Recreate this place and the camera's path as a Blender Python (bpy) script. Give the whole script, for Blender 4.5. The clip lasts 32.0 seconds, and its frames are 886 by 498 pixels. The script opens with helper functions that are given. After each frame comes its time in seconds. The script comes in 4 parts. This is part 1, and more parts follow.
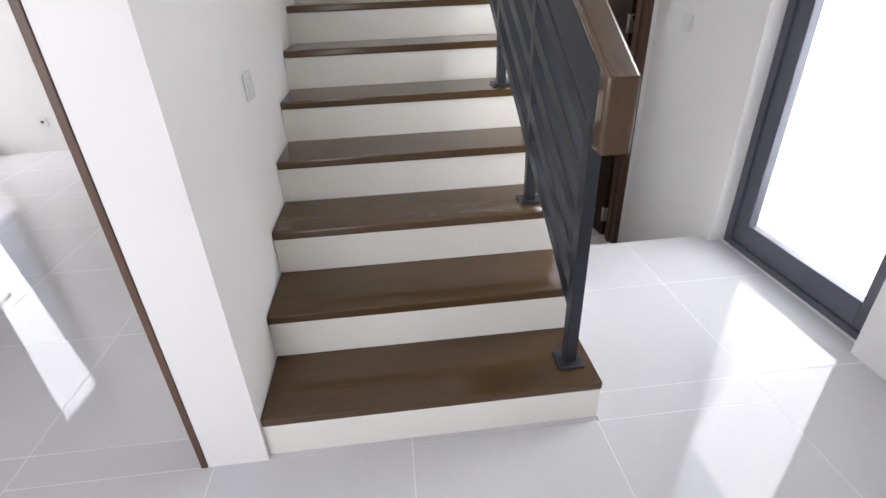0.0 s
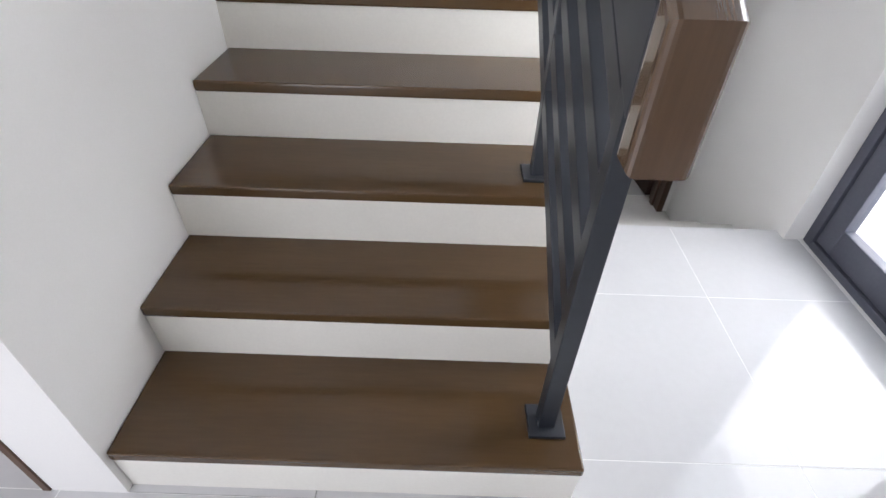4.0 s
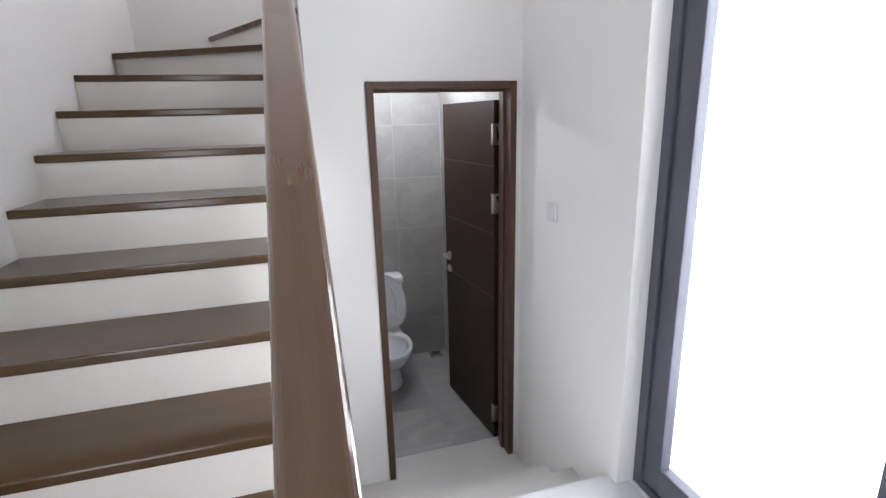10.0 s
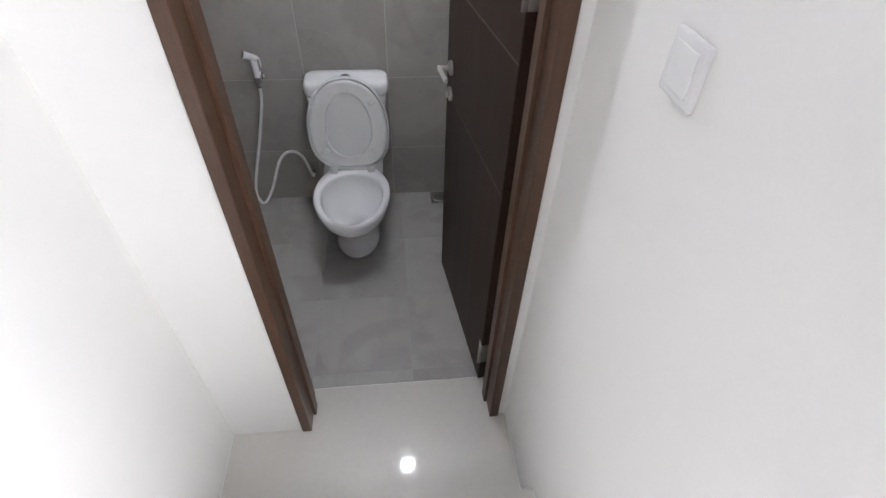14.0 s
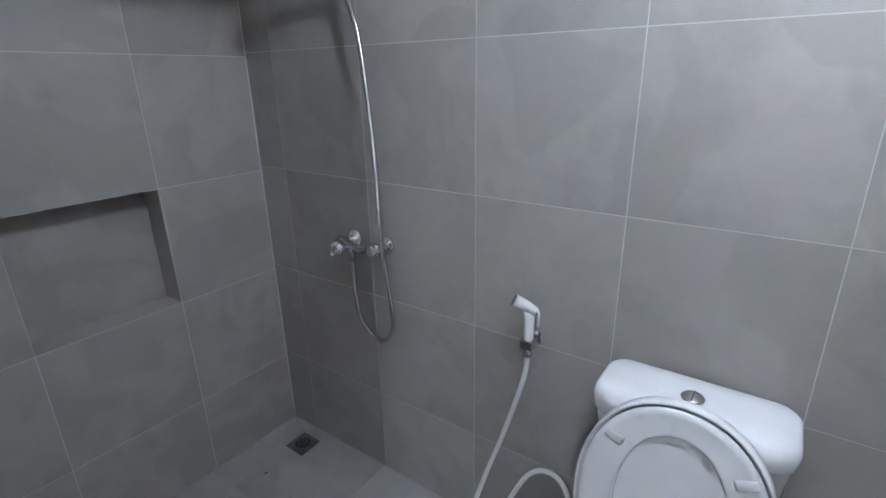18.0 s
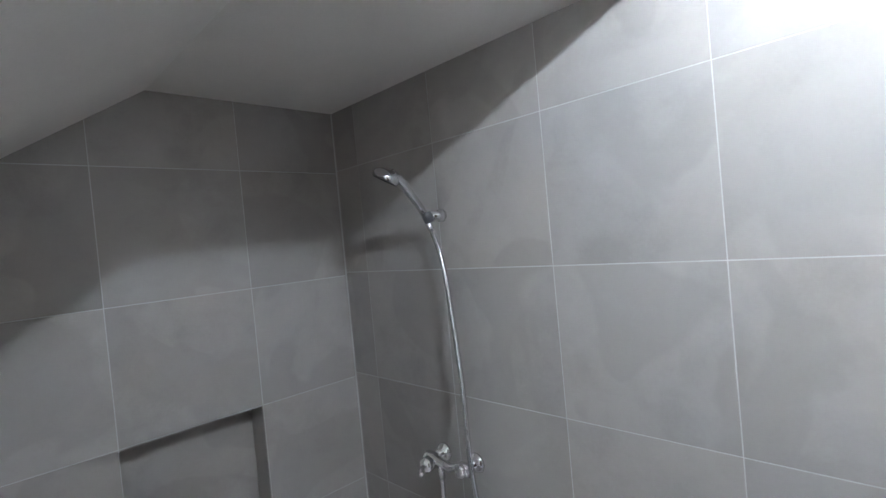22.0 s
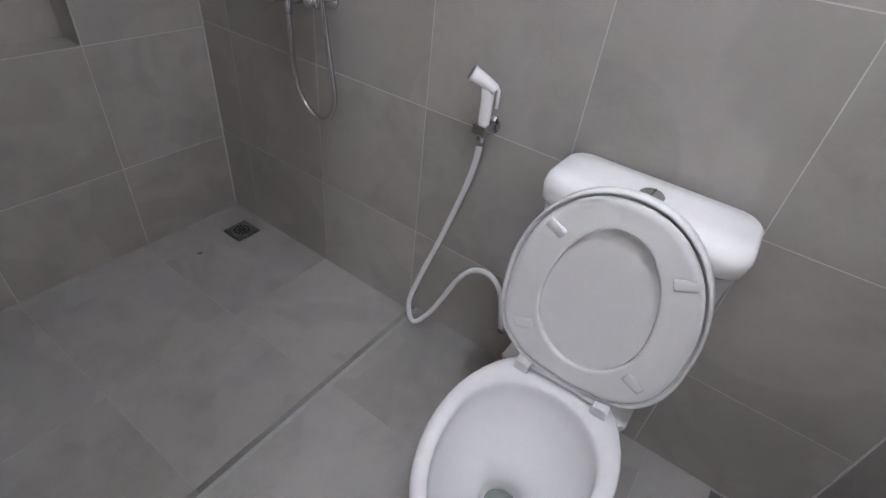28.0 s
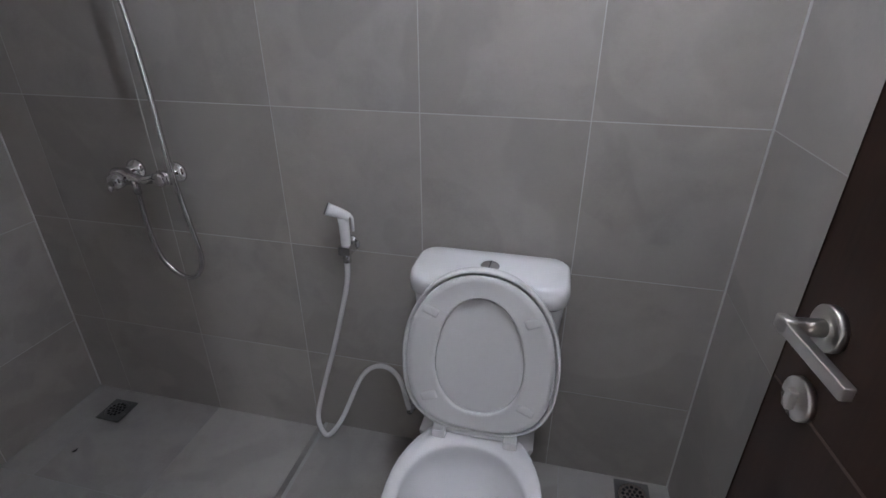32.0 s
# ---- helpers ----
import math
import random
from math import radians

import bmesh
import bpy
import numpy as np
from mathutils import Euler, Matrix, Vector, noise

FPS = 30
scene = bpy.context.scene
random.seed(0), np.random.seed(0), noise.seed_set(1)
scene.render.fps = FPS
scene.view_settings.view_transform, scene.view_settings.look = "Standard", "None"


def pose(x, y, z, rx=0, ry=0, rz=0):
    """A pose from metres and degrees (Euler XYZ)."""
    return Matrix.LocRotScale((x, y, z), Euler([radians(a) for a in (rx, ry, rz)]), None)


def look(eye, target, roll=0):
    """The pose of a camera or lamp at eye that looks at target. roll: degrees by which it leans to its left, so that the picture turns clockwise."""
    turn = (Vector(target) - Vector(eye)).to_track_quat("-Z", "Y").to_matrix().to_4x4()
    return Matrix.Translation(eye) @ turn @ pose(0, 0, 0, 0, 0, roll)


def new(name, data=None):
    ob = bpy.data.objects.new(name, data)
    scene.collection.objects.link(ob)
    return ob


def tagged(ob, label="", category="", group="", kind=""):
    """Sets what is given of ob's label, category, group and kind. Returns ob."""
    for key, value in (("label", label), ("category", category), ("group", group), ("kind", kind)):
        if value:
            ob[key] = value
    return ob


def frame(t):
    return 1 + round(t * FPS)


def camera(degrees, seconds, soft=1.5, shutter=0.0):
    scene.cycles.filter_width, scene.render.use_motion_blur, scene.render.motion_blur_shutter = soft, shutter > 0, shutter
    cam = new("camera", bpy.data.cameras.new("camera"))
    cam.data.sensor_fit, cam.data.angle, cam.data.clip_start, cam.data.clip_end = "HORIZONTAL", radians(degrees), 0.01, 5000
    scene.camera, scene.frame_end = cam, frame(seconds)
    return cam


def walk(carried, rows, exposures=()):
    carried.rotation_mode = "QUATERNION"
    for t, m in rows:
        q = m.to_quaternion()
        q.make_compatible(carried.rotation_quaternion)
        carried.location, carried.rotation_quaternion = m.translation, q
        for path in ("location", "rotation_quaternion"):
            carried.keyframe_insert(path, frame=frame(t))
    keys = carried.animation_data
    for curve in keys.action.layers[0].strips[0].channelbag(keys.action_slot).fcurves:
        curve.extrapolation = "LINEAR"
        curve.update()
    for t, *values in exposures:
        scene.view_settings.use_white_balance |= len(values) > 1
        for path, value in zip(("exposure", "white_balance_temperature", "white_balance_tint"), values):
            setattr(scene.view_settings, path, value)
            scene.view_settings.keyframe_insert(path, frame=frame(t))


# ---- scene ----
cam = camera(83.9, 32.0)
PATH = [
    (0, (0.461, -1.081, 1.284), (0.626, 0.659, 0.312), -2.3),
    (0.5, (0.463, -1.017, 1.262), (0.587, 0.664, 0.186), -1.9),
    (1, (0.506, -0.801, 1.26), (0.69, 0.876, 0.186), 0.6),
    (1.5, (0.551, -0.664, 1.259), (0.71, 1.008, 0.173), -0.3),
    (2, (0.614, -0.567, 1.261), (0.659, 1.094, 0.146), 2.8),
    (2.5, (0.665, -0.538, 1.238), (0.694, 1.111, 0.107), 3.8),
    (3, (0.712, -0.53, 1.218), (0.726, 1.092, 0.047), 3.5),
    (3.5, (0.727, -0.523, 1.203), (0.712, 1.051, -0.031), 2.1),
    (5.5, (0.691, -0.548, 1.222), (0.804, 0.956, -0.09), -0.8),
    (6, (0.676, -0.583, 1.251), (0.966, 1.033, 0.107), -0.8),
    (6.5, (0.686, -0.576, 1.325), (1.129, 1.123, 0.366), -3.0),
    (7, (0.69, -0.556, 1.384), (1.198, 1.215, 0.605), -3.3),
    (7.5, (0.7, -0.543, 1.456), (1.24, 1.299, 0.894), -2.9),
    (8, (0.694, -0.551, 1.514), (1.263, 1.331, 1.149), -2.3),
    (8.5, (0.677, -0.55, 1.531), (1.262, 1.347, 1.291), -2.5),
    (9, (0.692, -0.523, 1.539), (1.236, 1.393, 1.354), -3.0),
    (9.5, (0.818, -0.454, 1.507), (1.276, 1.473, 1.235), -3.1),
    (10, (0.985, -0.369, 1.446), (1.511, 1.491, 0.931), -1.6),
    (10.5, (1.1476, -0.1836, 1.4068), (1.7134, 1.5515, 0.5887), 4.99),
    (11, (1.1876, 0.0040, 1.3438), (1.7993, 1.5648, 0.2532), 6.48),
    (11.5, (1.3795, 0.2402, 1.2378), (1.8345, 1.7195, -0.0290), 5.15),
    (12, (1.5114, 0.4491, 1.1818), (1.8932, 1.7629, -0.2771), 6.47),
    (12.5, (1.5403, 0.6789, 1.1685), (1.8994, 1.9012, -0.3732), 4.47),
    (13, (1.6118, 0.8411, 1.2531), (1.8257, 2.1284, -0.2626), 2.79),
    (13.5, (1.7189, 0.8768, 1.2625), (1.8281, 2.3098, -0.1284), 1.64),
    (14, (1.705, 1.066, 1.272), (1.881, 2.506, -0.102), 1.9),
    (14.5, (1.6846, 1.3427, 1.3846), (1.9638, 2.8198, 0.0654), -0.62),
    (16.5, (1.692, 2.105, 0.816), (1.331, 3.776, -0.222), -2.5),
    (17, (1.6796, 2.2391, 0.8403), (1.1494, 3.9566, -0.0368), -0.90),
    (17.5, (1.628, 2.33, 0.857), (0.882, 4.001, 0.051), -3.3),
    (18, (1.573, 2.32, 0.908), (0.479, 3.857, 0.245), -1.0),
    (18.5, (1.575, 2.335, 0.982), (0.251, 3.78, 0.581), -1.4),
    (19, (1.572, 2.315, 1.083), (0.101, 3.667, 0.986), -2.5),
    (19.5, (1.562, 2.32, 1.119), (0.043, 3.617, 1.217), -6.1),
    (20, (1.566, 2.32, 1.133), (0.004, 3.555, 1.314), -6.5),
    (20.5, (1.573, 2.317, 1.142), (0.02, 3.559, 1.362), -8.2),
    (21, (1.588, 2.316, 1.143), (0.092, 3.609, 1.443), -7.1),
    (21.5, (1.594, 2.331, 1.12), (0.123, 3.68, 1.234), -6.7),
    (22, (1.592, 2.36, 1.091), (0.166, 3.761, 1.053), -5.3),
    (22.5, (1.574, 2.371, 1.07), (0.263, 3.862, 0.83), -2.6),
    (23, (1.549, 2.37, 1.041), (0.288, 3.866, 0.626), -1.7),
    (23.5, (1.552, 2.396, 0.943), (0.276, 3.806, 0.323), -1.4),
    (24, (1.563, 2.436, 0.819), (0.293, 3.72, -0.038), 0.2),
    (24.5, (1.5677, 2.3601, 0.7875), (0.4718, 3.6025, -0.3330), 5.24),
    (25, (1.5823, 2.3672, 0.7184), (0.6160, 3.5873, -0.5376), 8.68),
    (25.5, (1.5921, 2.3578, 0.6654), (0.6934, 3.5105, -0.6998), 9.99),
    (27.5, (1.552, 2.404, 0.65), (0.808, 3.572, -0.793), 10.4),
    (28, (1.594, 2.45, 0.702), (0.778, 3.797, -0.531), 7.5),
    (28.5, (1.602, 2.48, 0.758), (0.779, 3.957, -0.311), 4.8),
    (29, (1.613, 2.495, 0.815), (0.79, 4.106, -0.037), 3.7),
    (29.5, (1.622, 2.498, 0.873), (0.814, 4.201, 0.203), 3.4),
    (30, (1.645, 2.518, 0.924), (0.878, 4.286, 0.388), 2.2),
    (30.5, (1.649, 2.518, 0.931), (0.919, 4.288, 0.353), 1.4),
    (31, (1.674, 2.484, 0.898), (1.031, 4.261, 0.245), 0.5),
    (31.5, (1.672, 2.378, 0.852), (1.195, 4.136, 0.027), -0.2),
    (32, (1.623, 2.27, 0.838), (1.213, 4.011, -0.057), 0.0),
]
EXPOSURES = [(0, -0.05, 6600, 18), (3.5, 0.05, 6500, 17), (6, 0.16, 6500, 18), (7, 0.34, 6500, 18), (8, 0.55, 6450, 18), (9, 0.38, 6400, 18), (10, 0.22, 6400, 18), (11, 0.1, 6400, 17), (12, -0.11, 6600, 18), (13, 0.25, 6600, 18), (14, 0.58, 6600, 18), (14.5, 0.58, 6600, 18), (16.5, 0.22, 5700, 17), (17.2, 0.32, 5700, 16), (18, 1.02, 5850, 14), (19, 1.12, 5950, 14), (20, 1.57, 6000, 14), (21, 1.87, 6000, 14), (22.5, 0.97, 6100, 15), (23, 1.01, 6150, 16), (25.5, 1.37, 6450, 19), (27.5, 1.07, 6550, 21), (28, 1.12, 6550, 21), (30, 0.71, 6400, 21), (31, 0.63, 6400, 21), (32, 0.42, 6350, 21)]
walk(cam, [(t, look(eye, target, roll)) for t, eye, target, roll in PATH], EXPOSURES)

# ---- world and light ----
SUN_DIR = Vector((0.35, -0.40, -0.85)).normalized()
world = bpy.data.worlds.new("sky")
scene.world = world
world.use_nodes = True
wn = world.node_tree
wn.nodes.clear()
w_out = wn.nodes.new("ShaderNodeOutputWorld")
w_bg = wn.nodes.new("ShaderNodeBackground")
w_sky = wn.nodes.new("ShaderNodeTexSky")
w_sky.sky_type = "NISHITA"
w_sky.sun_disc = False
w_sky.sun_elevation = math.asin(-SUN_DIR.z)
w_sky.sun_rotation = math.atan2(-SUN_DIR.x, -SUN_DIR.y)
w_bg.inputs["Strength"].default_value = 0.15
wn.links.new(w_sky.outputs[0], w_bg.inputs["Color"])
wn.links.new(w_bg.outputs[0], w_out.inputs["Surface"])

sun_data = bpy.data.lights.new("sun", "SUN")
sun_data.energy, sun_data.angle, sun_data.color = 2.0, radians(0.5), (1.0, 0.95, 0.88)
sun = new("sun", sun_data)
sun.matrix_world = look((4, 0, 8), Vector((4, 0, 8)) + SUN_DIR)


def area_lamp(name, x, y, z, target, sx, sy, watts, color=(1, 1, 1)):
    d = bpy.data.lights.new(name, "AREA")
    d.shape, d.size, d.size_y, d.energy, d.color = "RECTANGLE", sx, sy, watts, color
    ob = new(name, d)
    ob.matrix_world = look((x, y, z), target)
    return ob


# daylight through the glass door, the front window and the garden door
area_lamp("glass_door_daylight", 2.34, 0.62, 1.55, (0.5, 0.62, 1.2), 0.85, 2.9, 27, (0.90, 0.97, 1.0))
area_lamp("front_window_daylight", -1.5, -2.35, 1.45, (-1.5, 0.0, 1.25), 3.1, 2.0, 73, (0.95, 0.98, 1.0))
area_lamp("garden_door_daylight", -3.34, 3.26, 1.42, (0.0, 3.0, 1.0), 0.62, 2.55, 30, (0.95, 0.98, 1.0))
# fill lamp added to brighten the upper stairwell; its window is assumed, out of view
area_lamp("stairwell_fill_light", 2.30, 2.90, 3.75, (0.0, 2.90, 3.0), 1.1, 1.3, 16, (0.95, 0.98, 1.0))
LAMP = (1.680, 2.830, 1.812)
lamp_data = bpy.data.lights.new("bathroom_lamp_light", "POINT")
lamp_data.energy, lamp_data.shadow_soft_size, lamp_data.color = 23.0, 0.010, (0.82, 0.92, 1.0)
lamp_light = new("bathroom_lamp_light", lamp_data)
lamp_light.location = LAMP

# ---- plan ----
RISE, GOING = 0.17, 0.2745
XR = 2.088            # inner face of the outer wall
Y_EDGE = 1.120       # edge of the lobby floor above the lower steps
Y_DW = 2.00          # face of the wall with the bathroom door
LOW = -0.528         # level of the bathroom floor
Y_BACK = 3.460       # tiled back wall of the bathroom
XL = -0.090           # tiled side wall of the bathroom
SOF_X, SOF_Z, BEND_Y = 1.214, 1.628, 2.806
CEIL_B = 1.913       # bathroom ceiling
H_TOP = 5.2
GLASS_H = 3.05


# ---- materials ----
def material(name, base, rough=0.5, metal=0.0, vary=0.06, scale=3.0, fine=60.0, bump=0.1, bump_d=0.002, stretch=(1, 1, 1), rough_vary=0.08, spec=0.5, coat=0.0, random=0.0, tint=None, coat_rough=0.08):
    m = bpy.data.materials.new(name)
    m.use_nodes = True
    nt = m.node_tree
    nt.nodes.clear()
    N, L = nt.nodes.new, nt.links.new
    out, bs = N("ShaderNodeOutputMaterial"), N("ShaderNodeBsdfPrincipled")
    L(bs.outputs[0], out.inputs["Surface"])
    tc, mp = N("ShaderNodeTexCoord"), N("ShaderNodeMapping")
    mp.inputs["Scale"].default_value = stretch
    L(tc.outputs["Object"], mp.inputs["Vector"])
    n1, n2 = N("ShaderNodeTexNoise"), N("ShaderNodeTexNoise")
    for n, s, d in ((n1, scale, 3.0), (n2, fine, 4.0)):
        n.inputs["Scale"].default_value = s
        n.inputs["Detail"].default_value = d
        L(mp.outputs[0], n.inputs["Vector"])
    mix = N("ShaderNodeMix")
    mix.data_type = "FLOAT"
    mix.inputs[0].default_value = 0.35
    L(n1.outputs["Fac"], mix.inputs[2])
    L(n2.outputs["Fac"], mix.inputs[3])
    ramp = N("ShaderNodeValToRGB")
    lo = tuple(max(0.0, c * (1 - 3 * vary)) for c in base)
    hi = tuple(min(1.0, c * (1 + 3 * vary)) for c in (tint or base))
    ramp.color_ramp.elements[0].position, ramp.color_ramp.elements[0].color = 0.25, (*lo, 1)
    ramp.color_ramp.elements[1].position, ramp.color_ramp.elements[1].color = 0.75, (*hi, 1)
    L(mix.outputs[0], ramp.inputs[0])
    col = ramp.outputs[0]
    if random:
        oi, hs, mr = N("ShaderNodeObjectInfo"), N("ShaderNodeHueSaturation"), N("ShaderNodeMapRange")
        mr.inputs["To Min"].default_value, mr.inputs["To Max"].default_value = 1 - random, 1 + random
        L(oi.outputs["Random"], mr.inputs["Value"])
        L(mr.outputs[0], hs.inputs["Value"])
        L(col, hs.inputs["Color"])
        col = hs.outputs[0]
    L(col, bs.inputs["Base Color"])
    rr = N("ShaderNodeMapRange")
    rr.inputs["To Min"].default_value, rr.inputs["To Max"].default_value = max(0.02, rough - rough_vary), min(1.0, rough + rough_vary)
    L(n1.outputs["Fac"], rr.inputs["Value"])
    L(rr.outputs[0], bs.inputs["Roughness"])
    bs.inputs["Metallic"].default_value = metal
    bs.inputs["Specular IOR Level"].default_value = spec
    bs.inputs["Coat Weight"].default_value = coat
    bs.inputs["Coat Roughness"].default_value = coat_rough
    if bump:
        bp = N("ShaderNodeBump")
        bp.inputs["Strength"].default_value, bp.inputs["Distance"].default_value = bump, bump_d
        L(n2.outputs["Fac"], bp.inputs["Height"])
        L(bp.outputs[0], bs.inputs["Normal"])
    return m


def stone(name, dark, light, rough):
    """Cloudy cement-look porcelain; every tile cut from another place of the pattern."""
    m = bpy.data.materials.new(name)
    m.use_nodes = True
    nt = m.node_tree
    N, L = nt.nodes.new, nt.links.new
    bs = nt.nodes["Principled BSDF"]
    tc, oi, add = N("ShaderNodeTexCoord"), N("ShaderNodeObjectInfo"), N("ShaderNodeVectorMath")
    cx = N("ShaderNodeCombineXYZ")
    for i, k in enumerate((37.0, 71.0, 53.0)):
        mm = N("ShaderNodeMath")
        mm.operation = "MULTIPLY"
        mm.inputs[1].default_value = k
        L(oi.outputs["Random"], mm.inputs[0])
        L(mm.outputs[0], cx.inputs[i])
    L(tc.outputs["Object"], add.inputs[0])
    L(cx.outputs[0], add.inputs[1])
    n = {}
    for key, s, d, w in (("cloud", 3.8, 4.0, 0.4), ("blot", 10.0, 3.5, 0.4), ("grain", 120.0, 3.0, 0.0), ("stain", 1.5, 2.6, 1.0), ("dark", 1.8, 2.6, 1.0), ("warm", 1.9, 2.0, 0.6)):
        t = N("ShaderNodeTexNoise")
        t.inputs["Scale"].default_value, t.inputs["Detail"].default_value, t.inputs["Distortion"].default_value = s, d, w
        t.inputs["Roughness"].default_value = 0.6
        L(add.outputs[0], t.inputs["Vector"])
        n[key] = t.outputs["Fac"]

    def blend(a, b, f):
        x = N("ShaderNodeMix")
        x.data_type = "FLOAT"
        x.inputs[0].default_value = f
        L(a, x.inputs[2])
        L(b, x.inputs[3])
        return x.outputs[0]
    v = blend(blend(n["cloud"], n["blot"], 0.38), n["grain"], 0.12)
    ramp = N("ShaderNodeValToRGB")
    ramp.color_ramp.elements[0].position, ramp.color_ramp.elements[0].color = 0.36, (*dark, 1)
    ramp.color_ramp.elements[1].position, ramp.color_ramp.elements[1].color = 0.62, (*light, 1)
    mid = ramp.color_ramp.elements.new(0.5)
    mid.color = (*[(p + q) / 2 * 1.03 for p, q in zip(dark, light)], 1)
    L(v, ramp.inputs[0])
    # soft-edged stains
    vr = N("ShaderNodeMapRange")
    vr.interpolation_type = "SMOOTHSTEP"
    vr.inputs["From Min"].default_value, vr.inputs["From Max"].default_value = 0.50, 0.54
    vr.inputs["To Min"].default_value, vr.inputs["To Max"].default_value = 0.0, 0.42
    L(n["stain"], vr.inputs["Value"])
    mv = N("ShaderNodeMix")
    mv.data_type = "RGBA"
    mv.inputs[7].default_value = (*[c * 1.03 for c in light], 1)
    L(vr.outputs[0], mv.inputs[0])
    L(ramp.outputs[0], mv.inputs[6])
    dr = N("ShaderNodeMapRange")
    dr.interpolation_type = "SMOOTHSTEP"
    dr.inputs["From Min"].default_value, dr.inputs["From Max"].default_value = 0.52, 0.56
    dr.inputs["To Min"].default_value, dr.inputs["To Max"].default_value = 0.0, 0.45
    L(n["dark"], dr.inputs["Value"])
    md = N("ShaderNodeMix")
    md.data_type = "RGBA"
    md.inputs[7].default_value = (*[c * 0.97 for c in dark], 1)
    L(dr.outputs[0], md.inputs[0])
    L(mv.outputs[2], md.inputs[6])
    mw = N("ShaderNodeMix")
    mw.data_type, mw.blend_type = "RGBA", "MULTIPLY"
    mw.inputs[7].default_value = (1.08, 1.0, 0.90, 1)
    L(n["warm"], mw.inputs[0])
    L(md.outputs[2], mw.inputs[6])
    hs, mr = N("ShaderNodeHueSaturation"), N("ShaderNodeMapRange")
    mr.inputs["To Min"].default_value, mr.inputs["To Max"].default_value = 0.94, 1.06
    L(oi.outputs["Random"], mr.inputs["Value"])
    L(mr.outputs[0], hs.inputs["Value"])
    L(mw.outputs[2], hs.inputs["Color"])
    L(hs.outputs[0], bs.inputs["Base Color"])
    rr = N("ShaderNodeMapRange")
    rr.inputs["To Min"].default_value, rr.inputs["To Max"].default_value = rough - 0.10, rough + 0.10
    L(n["blot"], rr.inputs["Value"])
    L(rr.outputs[0], bs.inputs["Roughness"])
    bp = N("ShaderNodeBump")
    bp.inputs["Strength"].default_value, bp.inputs["Distance"].default_value = 0.08, 0.001
    L(n["grain"], bp.inputs["Height"])
    L(bp.outputs[0], bs.inputs["Normal"])
    return m


M_WALL = material("white_wall_paint", (0.80, 0.79, 0.77), rough=0.75, vary=0.012, scale=1.5, fine=180, bump=0.06, bump_d=0.001)
M_CREAM = material("cream_riser_paint", (0.80, 0.78, 0.72), rough=0.5, vary=0.02, scale=2.5, fine=120, bump=0.06, bump_d=0.001)
M_SOFFIT = material("soffit_paint", (0.82, 0.79, 0.75), rough=0.8, vary=0.02, scale=2.0, fine=150, bump=0.08, bump_d=0.001)
M_FLOOR = material("polished_white_porcelain", (0.62, 0.62, 0.63), rough=0.04, vary=0.015, scale=2.0, fine=40, bump=0.0, rough_vary=0.015, random=0.015)
M_STEP = material("polished_beige_porcelain", (0.56, 0.543, 0.515), rough=0.06, vary=0.02, scale=2.5, fine=40, bump=0.0, rough_vary=0.02, random=0.02)
M_GROUT = material("pale_grout", (0.84, 0.84, 0.83), rough=0.85, vary=0.04, scale=8, fine=200, bump=0.2)
M_TREAD = material("brown_stained_tread", (0.084, 0.047, 0.020), rough=0.17, spec=0.4, vary=0.07, scale=1.6, fine=22, bump=0.08, bump_d=0.001, stretch=(0.6, 6, 6), coat=0.15, random=0.12)
M_RAILWOOD = material("varnished_handrail_wood", (0.080, 0.042, 0.019), rough=0.22, vary=0.06, scale=4.0, fine=24, bump=0.02, bump_d=0.001, stretch=(12, 0.6, 0.6), coat=1.0, coat_rough=0.05)
M_STEEL = material("dark_painted_steel", (0.022, 0.026, 0.034), rough=0.38, vary=0.08, scale=6, fine=90, bump=0.05, bump_d=0.0005)
M_DOOR = material("dark_walnut_veneer", (0.030, 0.0145, 0.0095), rough=0.50, spec=0.3, vary=0.14, scale=2.0, fine=26, bump=0.06, bump_d=0.0006, stretch=(7, 7, 0.5))
M_JAMB = material("walnut_door_frame", (0.085, 0.042, 0.024), rough=0.38, vary=0.14, scale=2.0, fine=26, bump=0.06, bump_d=0.0006, stretch=(7, 7, 0.5))
M_ALU = material("dark_window_aluminium", (0.095, 0.100, 0.128), rough=0.32, metal=0.2, vary=0.06, scale=3, fine=80, bump=0.03, bump_d=0.0005)
M_WTILE = stone("grey_stone_wall_tile", (0.285, 0.280, 0.270), (0.360, 0.352, 0.342), 0.36)
M_FTILE = stone("grey_stone_floor_tile", (0.265, 0.265, 0.265), (0.345, 0.345, 0.345), 0.40)
M_BGROUT = material("light_grey_grout", (0.53, 0.53, 0.515), rough=0.9, vary=0.05, scale=9, fine=160, bump=0.2)
M_CHROME = material("chrome", (0.72, 0.72, 0.74), rough=0.10, metal=1.0, vary=0.02, bump=0.0)
M_SATIN = material("satin_steel", (0.62, 0.60, 0.57), rough=0.28, metal=1.0, vary=0.03, fine=90, bump=0.02, bump_d=0.0003)
M_CERAMIC = material("white_glazed_ceramic", (0.80, 0.80, 0.81), rough=0.07, vary=0.008, bump=0.0, rough_vary=0.02)
M_PLASTIC = material("white_plastic", (0.80, 0.80, 0.80), rough=0.25, vary=0.01, bump=0.0)
M_WATER = material("toilet_water", (0.20, 0.23, 0.21), rough=0.03, vary=0.01, bump=0.0)
M_DRAIN = material("dull_drain_steel", (0.16, 0.16, 0.16), rough=0.4, metal=0.8, vary=0.1, fine=60, bump=0.1)
M_LINE = material("pale_inlay_line", (0.085, 0.055, 0.04), rough=0.4, bump=0.0)
